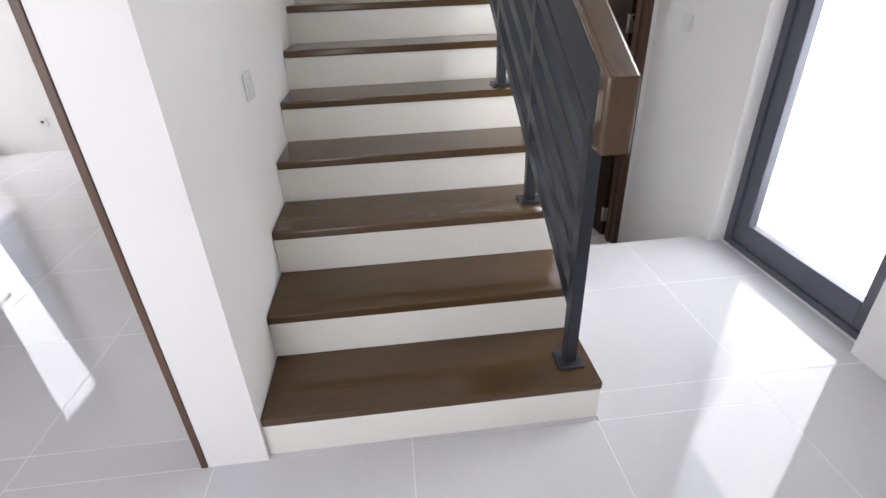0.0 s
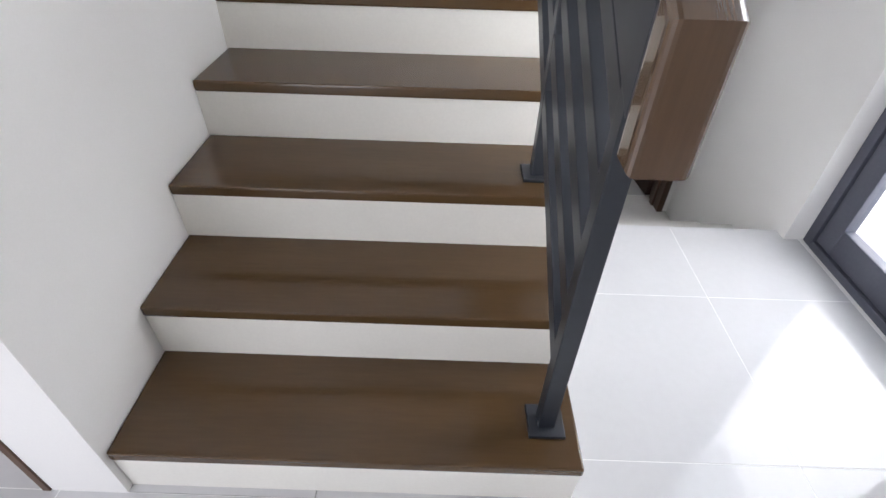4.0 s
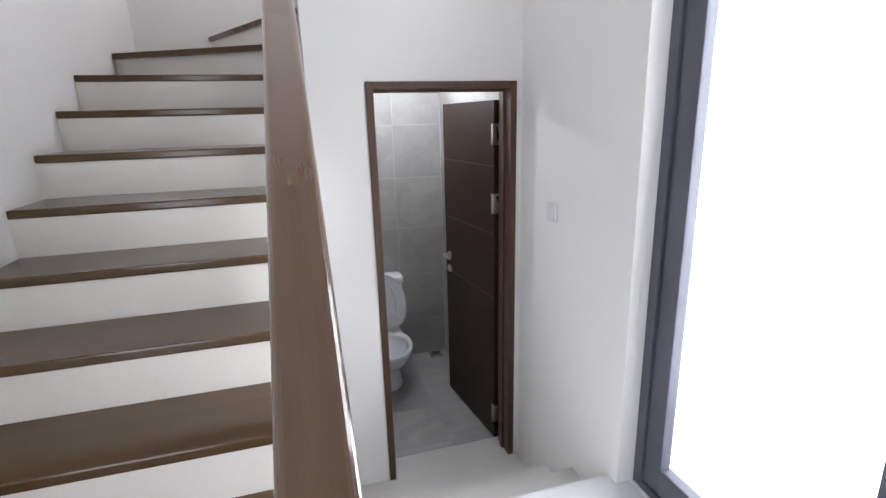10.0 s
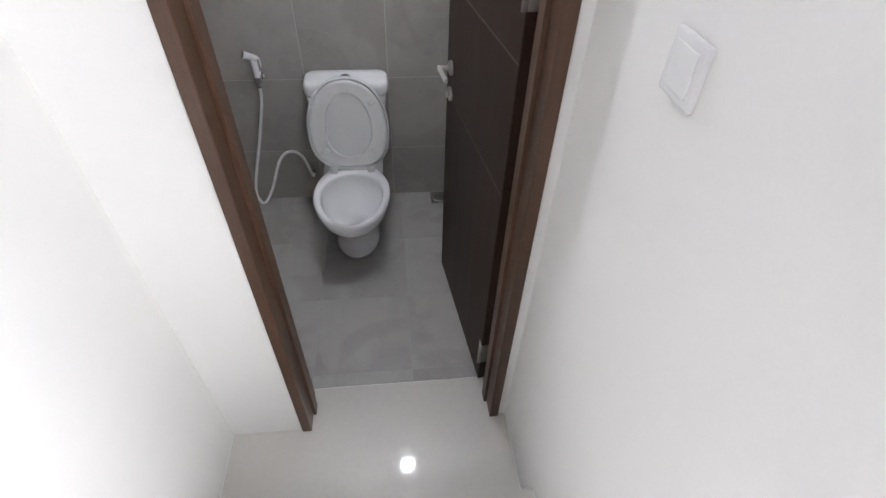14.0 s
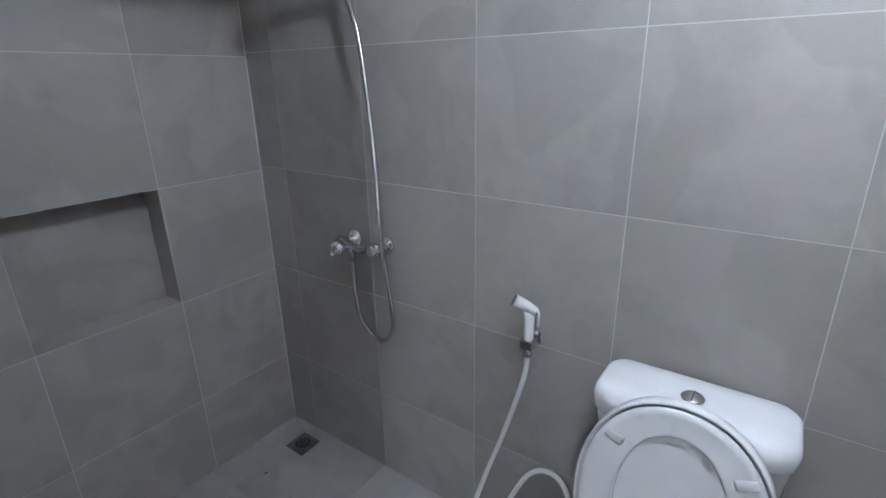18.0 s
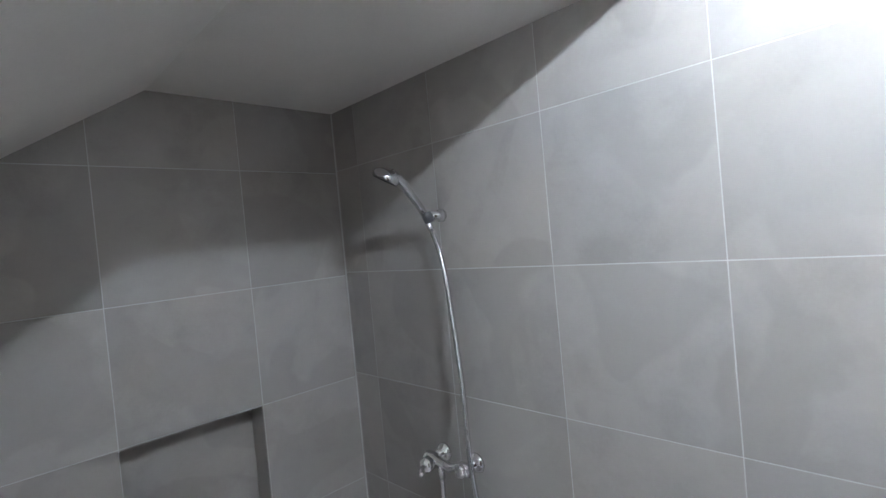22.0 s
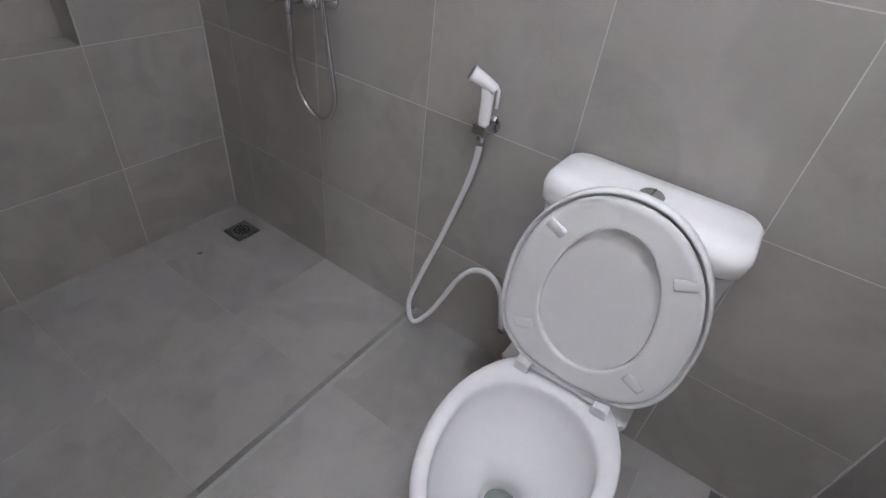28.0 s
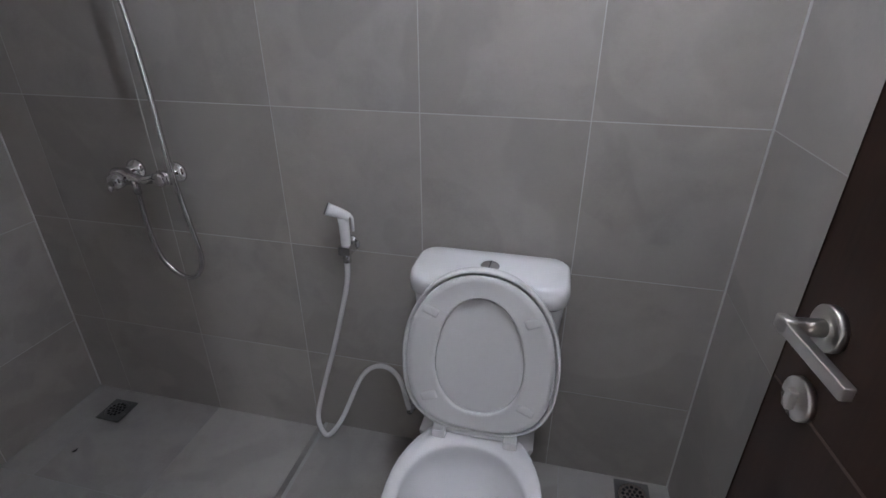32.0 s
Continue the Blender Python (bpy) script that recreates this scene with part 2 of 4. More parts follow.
M_BLACK = material("black_void", (0.01, 0.01, 0.01), rough=0.8, bump=0.0)
M_OUT = material("pale_concrete_paving", (0.80, 0.80, 0.79), rough=0.8, vary=0.04, scale=2, fine=60, bump=0.2)
M_FGROUT = material("grey_floor_grout", (0.36, 0.36, 0.355), rough=0.9, vary=0.05, scale=9, fine=160, bump=0.2)
M_DARK = material("dark_grey_plastic", (0.06, 0.06, 0.06), rough=0.5, bump=0.0)


def glass(name):
    m = bpy.data.materials.new(name)
    m.use_nodes = True
    b = m.node_tree.nodes["Principled BSDF"]
    b.inputs["Base Color"].default_value = (0.97, 0.99, 0.98, 1)
    b.inputs["Roughness"].default_value = 0.0
    b.inputs["IOR"].default_value = 1.1
    b.inputs["Transmission Weight"].default_value = 1.0
    return m


M_GLASS = glass("clear_glass")


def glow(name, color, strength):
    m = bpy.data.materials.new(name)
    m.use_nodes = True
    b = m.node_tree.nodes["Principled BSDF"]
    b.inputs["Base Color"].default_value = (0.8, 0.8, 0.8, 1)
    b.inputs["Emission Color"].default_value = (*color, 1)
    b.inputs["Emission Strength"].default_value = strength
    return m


# ---- mesh helpers ----
def box(bm, x0, x1, y0, y1, z0, z1, bevel=0.0, m=None):
    r = bmesh.ops.create_cube(bm, size=1.0)
    vs = r["verts"]
    for v in vs:
        v.co = Vector((x0 + (v.co.x + 0.5) * (x1 - x0), y0 + (v.co.y + 0.5) * (y1 - y0), z0 + (v.co.z + 0.5) * (z1 - z0)))
        if m:
            v.co = m @ v.co
    if bevel:
        es = list({e for v in vs for e in v.link_edges})
        bmesh.ops.bevel(bm, geom=es, offset=bevel, segments=2, profile=0.6, affect="EDGES")
    return bm


def boxed(x0, x1, y0, y1, z0, z1, bevel=0.0, m=None):
    return box(bmesh.new(), x0, x1, y0, y1, z0, z1, bevel, m)


def prism(pts, axis, a, b, bm=None):
    """A polygon (u, v) drawn out along an axis from a to b."""
    bm = bm or bmesh.new()

    def at(u, v, w):
        return {"x": (w, u, v), "y": (u, w, v), "z": (u, v, w)}[axis]
    lo = [bm.verts.new(at(u, v, a)) for u, v in pts]
    hi = [bm.verts.new(at(u, v, b)) for u, v in pts]
    bm.faces.new(lo), bm.faces.new(hi)
    for i in range(len(pts)):
        j = (i + 1) % len(pts)
        bm.faces.new((lo[i], lo[j], hi[j], hi[i]))
    bmesh.ops.recalc_face_normals(bm, faces=bm.faces)
    return bm


def rings(loops, bm=None, cap0=True, cap1=True, close=False):
    """Skins a row of closed loops of points."""
    bm = bm or bmesh.new()
    made = [[bm.verts.new(p) for p in loop] for loop in loops]
    n = len(made[0])
    pairs = list(zip(made, made[1:])) + ([(made[-1], made[0])] if close else [])
    for a, b in pairs:
        for i in range(n):
            bm.faces.new((a[i], a[(i + 1) % n], b[(i + 1) % n], b[i]))
    if not close:
        if cap0:
            bm.faces.new(made[0])
        if cap1:
            bm.faces.new(made[-1])
    bmesh.ops.recalc_face_normals(bm, faces=bm.faces)
    return bm


def tube(path, r, n=12, bm=None, cap=True):
    """A round pipe along points."""
    pts = [Vector(p) for p in path]
    loops, side = [], None
    for i, p in enumerate(pts):
        d = (pts[min(i + 1, len(pts) - 1)] - pts[max(i - 1, 0)]).normalized()
        if side is None:
            side = d.cross(Vector((0, 0, 1)) if abs(d.z) < 0.9 else Vector((1, 0, 0))).normalized()
        side = (side - d * side.dot(d)).normalized()
        up = d.cross(side)
        rr = r(i / (len(pts) - 1)) if callable(r) else r
        loops.append([p + rr * (math.cos(a) * side + math.sin(a) * up) for a in (2 * math.pi * k / n for k in range(n))])
    return rings(loops, bm, cap, cap)


def spline(ctrl, steps=8):
    """Catmull-Rom points through the given ones."""
    p = [Vector(c) for c in ctrl]
    p = [2 * p[0] - p[1]] + p + [2 * p[-1] - p[-2]]
    out = []
    for i in range(1, len(p) - 2):
        for s in range(steps):
            t = s / steps
            out.append(0.5 * ((2 * p[i]) + (p[i + 1] - p[i - 1]) * t + (2 * p[i - 1] - 5 * p[i] + 4 * p[i + 1] - p[i + 2]) * t * t + (3 * p[i] - p[i - 1] - 3 * p[i + 1] + p[i + 2]) * t ** 3))
    return out + [p[-2]]


def lathe(profile, centre, axis=(0, 0, 1), n=20, bm=None):
    """A turned shape: (radius, height) pairs about an axis."""
    q = Vector((0, 0, 1)).rotation_difference(Vector(axis)).to_matrix()
    c = Vector(centre)
    return rings([[c + q @ Vector((r * math.cos(2 * math.pi * k / n), r * math.sin(2 * math.pi * k / n), h)) for k in range(n)] for r, h in profile], bm)


def finish(ob, bm, mat, smooth=False):
    me = bpy.data.meshes.new(ob if isinstance(ob, str) else ob.name)
    bm.to_mesh(me)
    bm.free()
    me.materials.append(mat)
    if smooth:
        for p in me.polygons:
            p.use_smooth = True
    return me


PLACE = [None]       # set while the bathroom fittings are built, to size and seat them


def part(name, bm, mat, parent, label="", smooth=False):
    """One mesh as a part of a thing."""
    if PLACE[0] is not None:
        bmesh.ops.transform(bm, matrix=PLACE[0], verts=bm.verts)
    ob = new(name, finish(name, bm, mat, smooth))
    ob.parent = parent
    ob.matrix_parent_inverse = parent.matrix_world.inverted()
    if label:
        tagged(ob, label)
    return ob


def thing(name, label, category, base=(0, 0, 0), group="", kind=""):
    ob = new(name)
    ob.empty_display_size = 0.05
    ob.location = PLACE[0] @ Vector(base) if PLACE[0] is not None else base
    bpy.context.view_layer.update()
    return tagged(ob, label, category, group, kind)


def whole(name, bm, mat, label, category, group="", kind="", smooth=False):
    ob = new(name, finish(name, bm, mat, smooth))
    return tagged(ob, label, category, group, kind)


def structure(name, bm, mat, label, category="wall", smooth=False):
    return whole(name, bm, mat, label, category, kind="structure", smooth=smooth)


# ---- the setting ----
WT = 0.12
Y_N = 3.607
NY0, NY1, NZ0, NZ1 = 2.644, 3.072, 0.170, 0.577
STAIR_X = 1.05


def slab(x0, x1, y0, y1, z0, z1):
    return boxed(x0, x1, y0, y1, z0, z1)


# wall beside the stair, with the shower niche recessed into its tiled foot
bm = boxed(-0.18, 0.0, -0.012, 2.12, -0.03, H_TOP)
box(bm, -0.18, 0.0, 2.12, 2.226, 1.27, H_TOP)
box(bm, -0.18, 0.0, 2.226, 2.5, 1.45, H_TOP)
box(bm, -0.18, 0.0, 2.5, Y_N, 1.64, H_TOP)
box(bm, -0.26, XL - 0.012, 2.12, NY0, -0.60, 1.68)
box(bm, -0.26, XL - 0.012, NY1, Y_N, -0.60, 1.68)
box(bm, -0.26, XL - 0.012, NY0, NY1, -0.60, NZ0)
box(bm, -0.26, XL - 0.012, NY0, NY1, NZ1, 1.68)
box(bm, -0.26, XL - 0.110, NY0, NY1, NZ0, NZ1)
wall_stair = structure("wall_west", bm, M_WALL, "smooth white painted wall beside the staircase")

bm = slab(-0.26, XR + 0.22, Y_N, Y_N + 0.14, -0.60, H_TOP)
structure("wall_north", bm, M_WALL, "white painted wall behind the winding steps")

# outer wall with the glass door
bm = slab(XR, XR + 0.22, -2.4, 0.16, -0.60, H_TOP)
box(bm, XR, XR + 0.22, 1.06, 2.35, -0.60, H_TOP)
# opening cut high up, out of view, to let the added fill lamp in
box(bm, XR, XR + 0.22, 2.35, 3.45, -0.60, 3.10)
box(bm, XR, XR + 0.22, 2.35, 3.45, 4.40, H_TOP)
box(bm, XR, XR + 0.22, 3.45, Y_N, -0.60, H_TOP)
box(bm, XR, XR + 0.22, 0.16, 1.06, GLASS_H, H_TOP)
box(bm, XR, XR + 0.22, 0.16, 1.06, -0.60, -0.03)
wall_east = structure("wall_east", bm, M_WALL, "white painted outer wall around the glass door")

# wall with the bathroom door
DX0, DX1, DTOP = 1.306, 2.056, 1.613
bm = slab(STAIR_X - 0.005, DX0, Y_DW, Y_DW + WT, -0.60, H_TOP)
box(bm, DX1, XR, Y_DW, Y_DW + WT, -0.60, H_TOP)
box(bm, DX0, DX1, Y_DW, Y_DW + WT, DTOP, H_TOP)
wall_door = structure("wall_bathroom_door", bm, M_WALL, "white painted wall above the bathroom door")

# front and far walls that close the house
bm = slab(-4.4, -3.1, -2.55, -2.4, -0.1, H_TOP)
box(bm, 0.1, XR + 0.22, -2.55, -2.4, -0.1, H_TOP)
box(bm, -3.1, 0.1, -2.55, -2.4, 2.5, H_TOP)
box(bm, -3.1, 0.1, -2.55, -2.4, -0.1, 0.4)
structure("wall_south", bm, M_WALL, "white painted wall with a wide front window")
structure("wall_far_west", slab(-4.55, -4.4, -2.55, 4.0, -0.1, H_TOP), M_WALL, "white painted side wall of the living room")
FARY, SIDE_X = 3.66, -3.11
structure("wall_living_north", slab(SIDE_X - 0.14, -0.20, FARY, FARY + 0.14, -0.1, 3.0), M_WALL, "white wall at the end of the side room")
GY0, GY1, GTOP = 2.87, 3.65, 2.80
bm = slab(SIDE_X - 0.14, SIDE_X, 0.14, GY0, -0.1, 3.0)
box(bm, SIDE_X - 0.14, SIDE_X, GY1, FARY, -0.1, 3.0)
box(bm, SIDE_X - 0.14, SIDE_X, GY0, GY1, GTOP, 3.0)
box(bm, SIDE_X - 0.14, SIDE_X, GY0, GY1, -0.1, -0.03)
structure("wall_living_west", bm, M_WALL, "white side room wall with a glass garden door")
bm = slab(-4.4, -1.25, 0.0, 0.14, 2.3, 3.0)
box(bm, -4.4, -1.25, 0.0, 0.14, -0.02, 2.3)
box(bm, -1.25, -0.18, 0.0, 0.14, 2.3, 3.0)
structure("wall_living_south", bm, M_WALL, "white wall with the doorway of the side room")

structure("ceiling", slab(-4.55, XR + 0.22, -2.55, 4.0, H_TOP, H_TOP + 0.15), M_WALL, "plain white ceiling over the stairwell", "ceiling")
structure("ceiling_living", slab(SIDE_X - 0.14, -0.18, 0.14, FARY + 0.14, 2.95, 3.05), M_WALL, "plain white ceiling of the side room", "ceiling")

# ground outside
structure("ground", slab(-60, 60, -60, 60, -0.75, -0.62), M_OUT, "pale paved ground outside the house", "ground")

# lobby floor: bedding, tiles come last
bm = slab(-4.4, XR + 0.2, -2.4, -0.012, -0.30, -0.0004)
box(bm, STAIR_X, XR + 0.2, -0.012, Y_EDGE - 0.012, -0.30, -0.0004)
box(bm, -4.4, -0.18, -0.012, FARY, -0.30, -0.0004)
box(bm, -0.18, STAIR_X, -0.012, 1.1, -0.30, -0.03)
floor_lobby = structure("floor", bm, M_GROUT, "pale grout bed under polished white floor tiles", "floor")

# lower steps down to the bathroom
S1, S2 = 1.385, 1.645
bm = slab(STAIR_X, XR, Y_EDGE - 0.012, S1 - 0.012, -0.60, -0.1705)
box(bm, STAIR_X, XR, S1 - 0.012, S2 - 0.012, -0.60, -0.3455)
box(bm, STAIR_X, XR, S2 - 0.012, 2.17, -0.62, LOW - 0.0005)
lower_steps = structure("floor_lower_steps", bm, M_GROUT, "bed of the three tiled steps down to the bathroom", "steps")
steps = [(Y_EDGE, S1, -0.17), (S1, S2, -0.345), (S2, 2.168, LOW)]
for y0, y1, z in steps:
    part("tile", boxed(STAIR_X + 0.002, XR - 0.002, y0 - 0.010, y1, z - 0.012, z, 0.0006), M_STEP, lower_steps)
for y, z0, z1 in ((Y_EDGE, -0.17, -0.013), (S1, -0.345, -0.183), (S2, LOW, -0.358)):
    part("tile", boxed(STAIR_X + 0.002, XR - 0.002, y - 0.012, y - 0.002, z0, z1, 0.001), M_STEP, lower_steps)

# bathroom shell
def left_bed():
    b = boxed(XL - 0.012, XL - 0.0006, 2.121, NY0, -0.60, 1.68)
    box(b, XL - 0.012, XL - 0.0006, NY1, Y_BACK - 0.001, -0.60, 1.68)
    box(b, XL - 0.012, XL - 0.0006, NY0, NY1, -0.60, NZ0)
    box(b, XL - 0.012, XL - 0.0006, NY0, NY1, NZ1, 1.68)
    return b


KX, RAMP, DROP = 0.914, 0.046, 0.030   # edge of the shower floor, its bevel and fall
bm = slab(KX - 0.012, XR, 2.172, Y_N, -0.66, LOW - 0.0006)
box(bm, -0.24, KX - 0.012, 2.12, Y_N, -0.66, LOW - DROP - 0.0006)
floor_bath = structure("floor_bathroom", bm, M_FGROUT, "grey grout bed of the bathroom floor", "floor")
bm = slab(XL - 0.012, XR, Y_BACK + 0.0006, Y_N, -0.60, SOF_Z)
box(bm, STAIR_X, XR, Y_BACK + 0.0006, Y_N, SOF_Z, CEIL_B)
bath_back = structure("wall_bathroom_back", bm, M_BGROUT, "grey tiled bathroom wall behind the toilet and shower")
bath_right = structure("wall_bathroom_right", slab(2.0706, XR, 2.12, Y_BACK + 0.001, -0.60, CEIL_B), M_BGROUT, "grey tiled bathroom wall behind the open door")
bm = slab(XL - 0.012, STAIR_X, 2.12, 2.1454, -0.60, 1.17)
box(bm, STAIR_X, DX0, 2.12, 2.1454, -0.60, CEIL_B)
box(bm, DX0, DX1, 2.12, 2.1454, DTOP, CEIL_B)
bath_front = structure("wall_bathroom_front", bm, M_BGROUT, "grey tiled bathroom wall around the doorway")
bath_left = structure("wall_bathroom_left", left_bed(), M_BGROUT, "grey tiled shower wall with a square niche")
structure("ceiling_bathroom", slab(STAIR_X, XR, 2.12, Y_N, CEIL_B, CEIL_B + 0.08), M_SOFFIT, "plain off-white bathroom ceiling", "ceiling")
zs = SOF_Z - 0.65 * (BEND_Y - 2.12)
bm = prism([(2.121, zs), (BEND_Y, SOF_Z), (Y_N - 0.001, SOF_Z), (Y_N - 0.001, 1.655), (2.500, 1.655), (2.500, 1.485), (2.226, 1.485), (2.226, 1.315), (2.121, 1.315)], "x", XL - 0.008, STAIR_X)
prism([(2.1375, zs + 0.002), (BEND_Y, SOF_Z + 0.0002), (Y_BACK + 0.004, SOF_Z + 0.0002), (Y_BACK + 0.004, CEIL_B), (2.1375, CEIL_B)], "x", STAIR_X, SOF_X, bm)
structure("soffit", bm, M_SOFFIT, "off-white painted sloping underside of the staircase", "soffit")

# ---- staircase ----
TD = 0.013           # treads lie this much under the nominal level
stair = thing("staircase", "staircase with brown wooden treads and cream painted risers", "staircase", (0.5, 1.2, 0))
prof = [(0.03, -0.028)]
for k in range(1, 11):
    prof += [((k - 1) * GOING + 0.03, k * RISE - 0.046), (k * GOING + 0.03, k * RISE - 0.046)]
prof[-1] = (2.12, 10 * RISE - 0.046)
prof = [p for p in prof if p[0] <= 2.12]
prof = [p for p in prof if p[0] < 2.12] + [(2.12, 8 * RISE - 0.046), (2.12, -0.60), (1.10, -0.60), (1.10, -0.028)]
part("body", prism(prof, "x", 0.001, STAIR_X), M_WALL, stair, "white plastered side of the stair")
for k in range(1, 11):
    y0 = (k - 1) * GOING
    part("riser", boxed(0.001, STAIR_X - 0.004, y0 + 0.007, y0 + 0.032, (k - 1) * RISE - (TD - 0.0005 if k > 1 else -0.0005), k * RISE - 0.045), M_CREAM, stair)
    part("tread", boxed(0.002, STAIR_X - 0.002, y0, y0 + GOING + 0.03, k * RISE - 0.044, k * RISE - TD, 0.006), M_TREAD, stair)
PIV = (STAIR_X - 0.03, 2.575)
for k, pts in ((11, [PIV, (0.002, 3.095), (0.002, Y_N - 0.002), (0.48, Y_N - 0.002)]), (12, [PIV, (0.465, Y_N - 0.002), (STAIR_X, Y_N - 0.002), (STAIR_X, 2.575)])):
    part("tread", prism(pts, "z", k * RISE - 0.044, k * RISE - TD), M_TREAD, stair)
    n = Vector((pts[1][0] - pts[0][0], pts[1][1] - pts[0][1])).normalized() * 0.02
    q = [(x - n.y * -0.9, y + n.x * -0.9) for x, y in pts[:2]]
    q = [(pts[0][0], pts[0][1] + 0.03), (pts[1][0], pts[1][1] + 0.03), (pts[1][0], pts[1][1] + 0.045), (pts[0][0], pts[0][1] + 0.045)]
    part("riser", prism(q, "z", (k - 1) * RISE - TD, k * RISE - 0.045), M_CREAM, stair)
part("tread", prism([(0.003, 2.75), (STAIR_X - 0.003, 2.75), (STAIR_X - 0.003, 2.62), (0.003, 3.17)], "z", 10 * RISE - 0.044, 10 * RISE - TD - 0.003), M_TREAD, stair)
for k in (13, 14, 15, 16):
    x0 = STAIR_X + (k - 13) * GOING
    part("tread", boxed(x0 - 0.02, x0 + GOING, 2.575, Y_N - 0.002, k * RISE - 0.044, k * RISE - TD, 0.006), M_TREAD, stair)
    part("riser", boxed(x0 + 0.002, x0 + 0.014, 2.575, Y_N - 0.002, (k - 1) * RISE - TD, k * RISE - 0.045), M_CREAM, stair)

# ---- railing ----
rail = thing("stair_railing", "dark steel stair railing with a varnished brown wooden handrail", "railing", (0.95, 0.1, 0.17))
SL = RISE / GOING
RX = 0.974


def sloped(x0, x1, y0, y1, zc, h, bevel):
    """A bar that climbs with the stair; zc is its middle height at y = 0, h its upright height."""
    b = prism([(y0, zc + SL * y0 - h / 2), (y1, zc + SL * y1 - h / 2), (y1, zc + SL * y1 + h / 2), (y0, zc + SL * y0 + h / 2)], "x", x0, x1)
    if bevel:
        bmesh.ops.bevel(b, geom=list(b.edges), offset=bevel, segments=2, profile=0.6, affect="EDGES")
    return b


R_END = 2.36


def rail_top(y):
    return 1.093 + SL * y


# the sloping rail and its turned-down end are one mitred piece with rounded arrises
side = [(-0.023, rail_top(-0.023)), (-0.023, 0.903), (0.027, 0.903), (0.027, rail_top(0.027) - 0.030), (R_END, rail_top(R_END) - 0.030), (R_END, rail_top(R_END))]
board = prism(side, "x", 0.932, 1.012)
bmesh.ops.bevel(board, geom=[e for e in board.edges if abs(e.verts[0].co.x - e.verts[1].co.x) < 0.001], offset=0.012, segments=4, profile=0.5, affect="EDGES")
hr = part("handrail", board, M_RAILWOOD, rail, "varnished brown wooden handrail with a turned-down end", False)
part("wall_bracket", tube([(0.985, R_END - 0.04, 1.02 + SL * R_END), (1.03, R_END + 0.01, 1.03 + SL * R_END), (1.048, R_END + 0.03, 1.03 + SL * R_END)], 0.016, 12), M_STEEL, hr, "", True)
for i in range(5):
    k = 1 + 2 * i
    y = 0.112 + 2 * GOING * i
    z0 = k * RISE - TD
    part("post", boxed(RX - 0.019, RX + 0.019, y - 0.019, y + 0.019, z0 + 0.004, 0.93 + SL * y, 0.003), M_STEEL, rail)
    part("base_plate", boxed(RX - 0.042, RX + 0.042, y - 0.042, y + 0.042, z0, z0 + 0.010, 0.002), M_STEEL, rail)
part("top_bar", sloped(0.935, RX + 0.018, 0.030, R_END - 0.02, 0.996, 0.130, 0.003), M_STEEL, rail)
for zc in (0.840, 0.709, 0.578, 0.447, 0.316):
    part("bar", sloped(RX - 0.018, RX + 0.018, 0.104, R_END - 0.03, zc, 0.058, 0.003), M_STEEL, rail)

# ---- glass door ----
gd = thing("glass_door", "dark aluminium framed glass door to the outside", "door", (2.2, 0.6, 0), kind="structure")
GX0 = 2.165
y0, y1 = 0.16, 1.06
for nm, a in (("jamb", (y0, y0 + 0.045, 0, GLASS_H)), ("jamb", (y1 - 0.045, y1, 0, GLASS_H)), ("head", (y0 + 0.045, y1 - 0.045, GLASS_H - 0.045, GLASS_H)), ("threshold", (y0 + 0.045, y1 - 0.045, -0.028, 0.03))):
    part(nm, boxed(GX0, XR + 0.20, a[0], a[1], a[2], a[3], 0.003), M_ALU, gd)
fy0, fy1, fz0, fz1 = y0 + 0.047, y1 - 0.047, 0.032, GLASS_H - 0.047
for nm, a in (("stile", (fy0, fy0 + 0.060, fz0, fz1)), ("stile", (fy1 - 0.085, fy1, fz0, fz1)), ("rail", (fy0 + 0.060, fy1 - 0.085, fz0, fz0 + 0.110)), ("rail", (fy0 + 0.060, fy1 - 0.085, fz1 - 0.110, fz1))):
    part(nm, boxed(GX0 + 0.012, GX0 + 0.057, a[0], a[1], a[2], a[3], 0.004), M_ALU, gd)
pane = part("pane", boxed(GX0 + 0.03, GX0 + 0.036, fy0 + 0.055, fy1 - 0.08, fz0 + 0.105, fz1 - 0.105), M_GLASS, gd)
pane.visible_shadow = False

# ---- bathroom door ----
M_JW = 0.034
bf = thing("bathroom_door_frame", "dark brown wooden door frame of the bathroom", "door frame", (1.7, 2.0, LOW), kind="structure")
for nm, a in (("jamb", (DX0, DX0 + M_JW, LOW, DTOP)), ("jamb", (DX1 - M_JW, DX1, LOW, DTOP)), ("head", (DX0 + M_JW, DX1 - M_JW, DTOP - M_JW, DTOP))):
    part(nm, boxed(a[0], a[1], Y_DW - 0.012, Y_DW + 0.145, a[2], a[3], 0.003), M_JAMB, bf)
for nm, a in (("stop", (DX0 + M_JW, DX0 + M_JW + 0.012, LOW, DTOP - M_JW)), ("stop", (DX1 - M_JW - 0.012, DX1 - M_JW, LOW, DTOP - M_JW)), ("stop", (DX0 + M_JW + 0.012, DX1 - M_JW - 0.012, DTOP - M_JW - 0.012, DTOP - M_JW))):
    part(nm, boxed(a[0], a[1], Y_DW + 0.055, Y_DW + 0.098, a[2], a[3], 0.002), M_JAMB, bf)

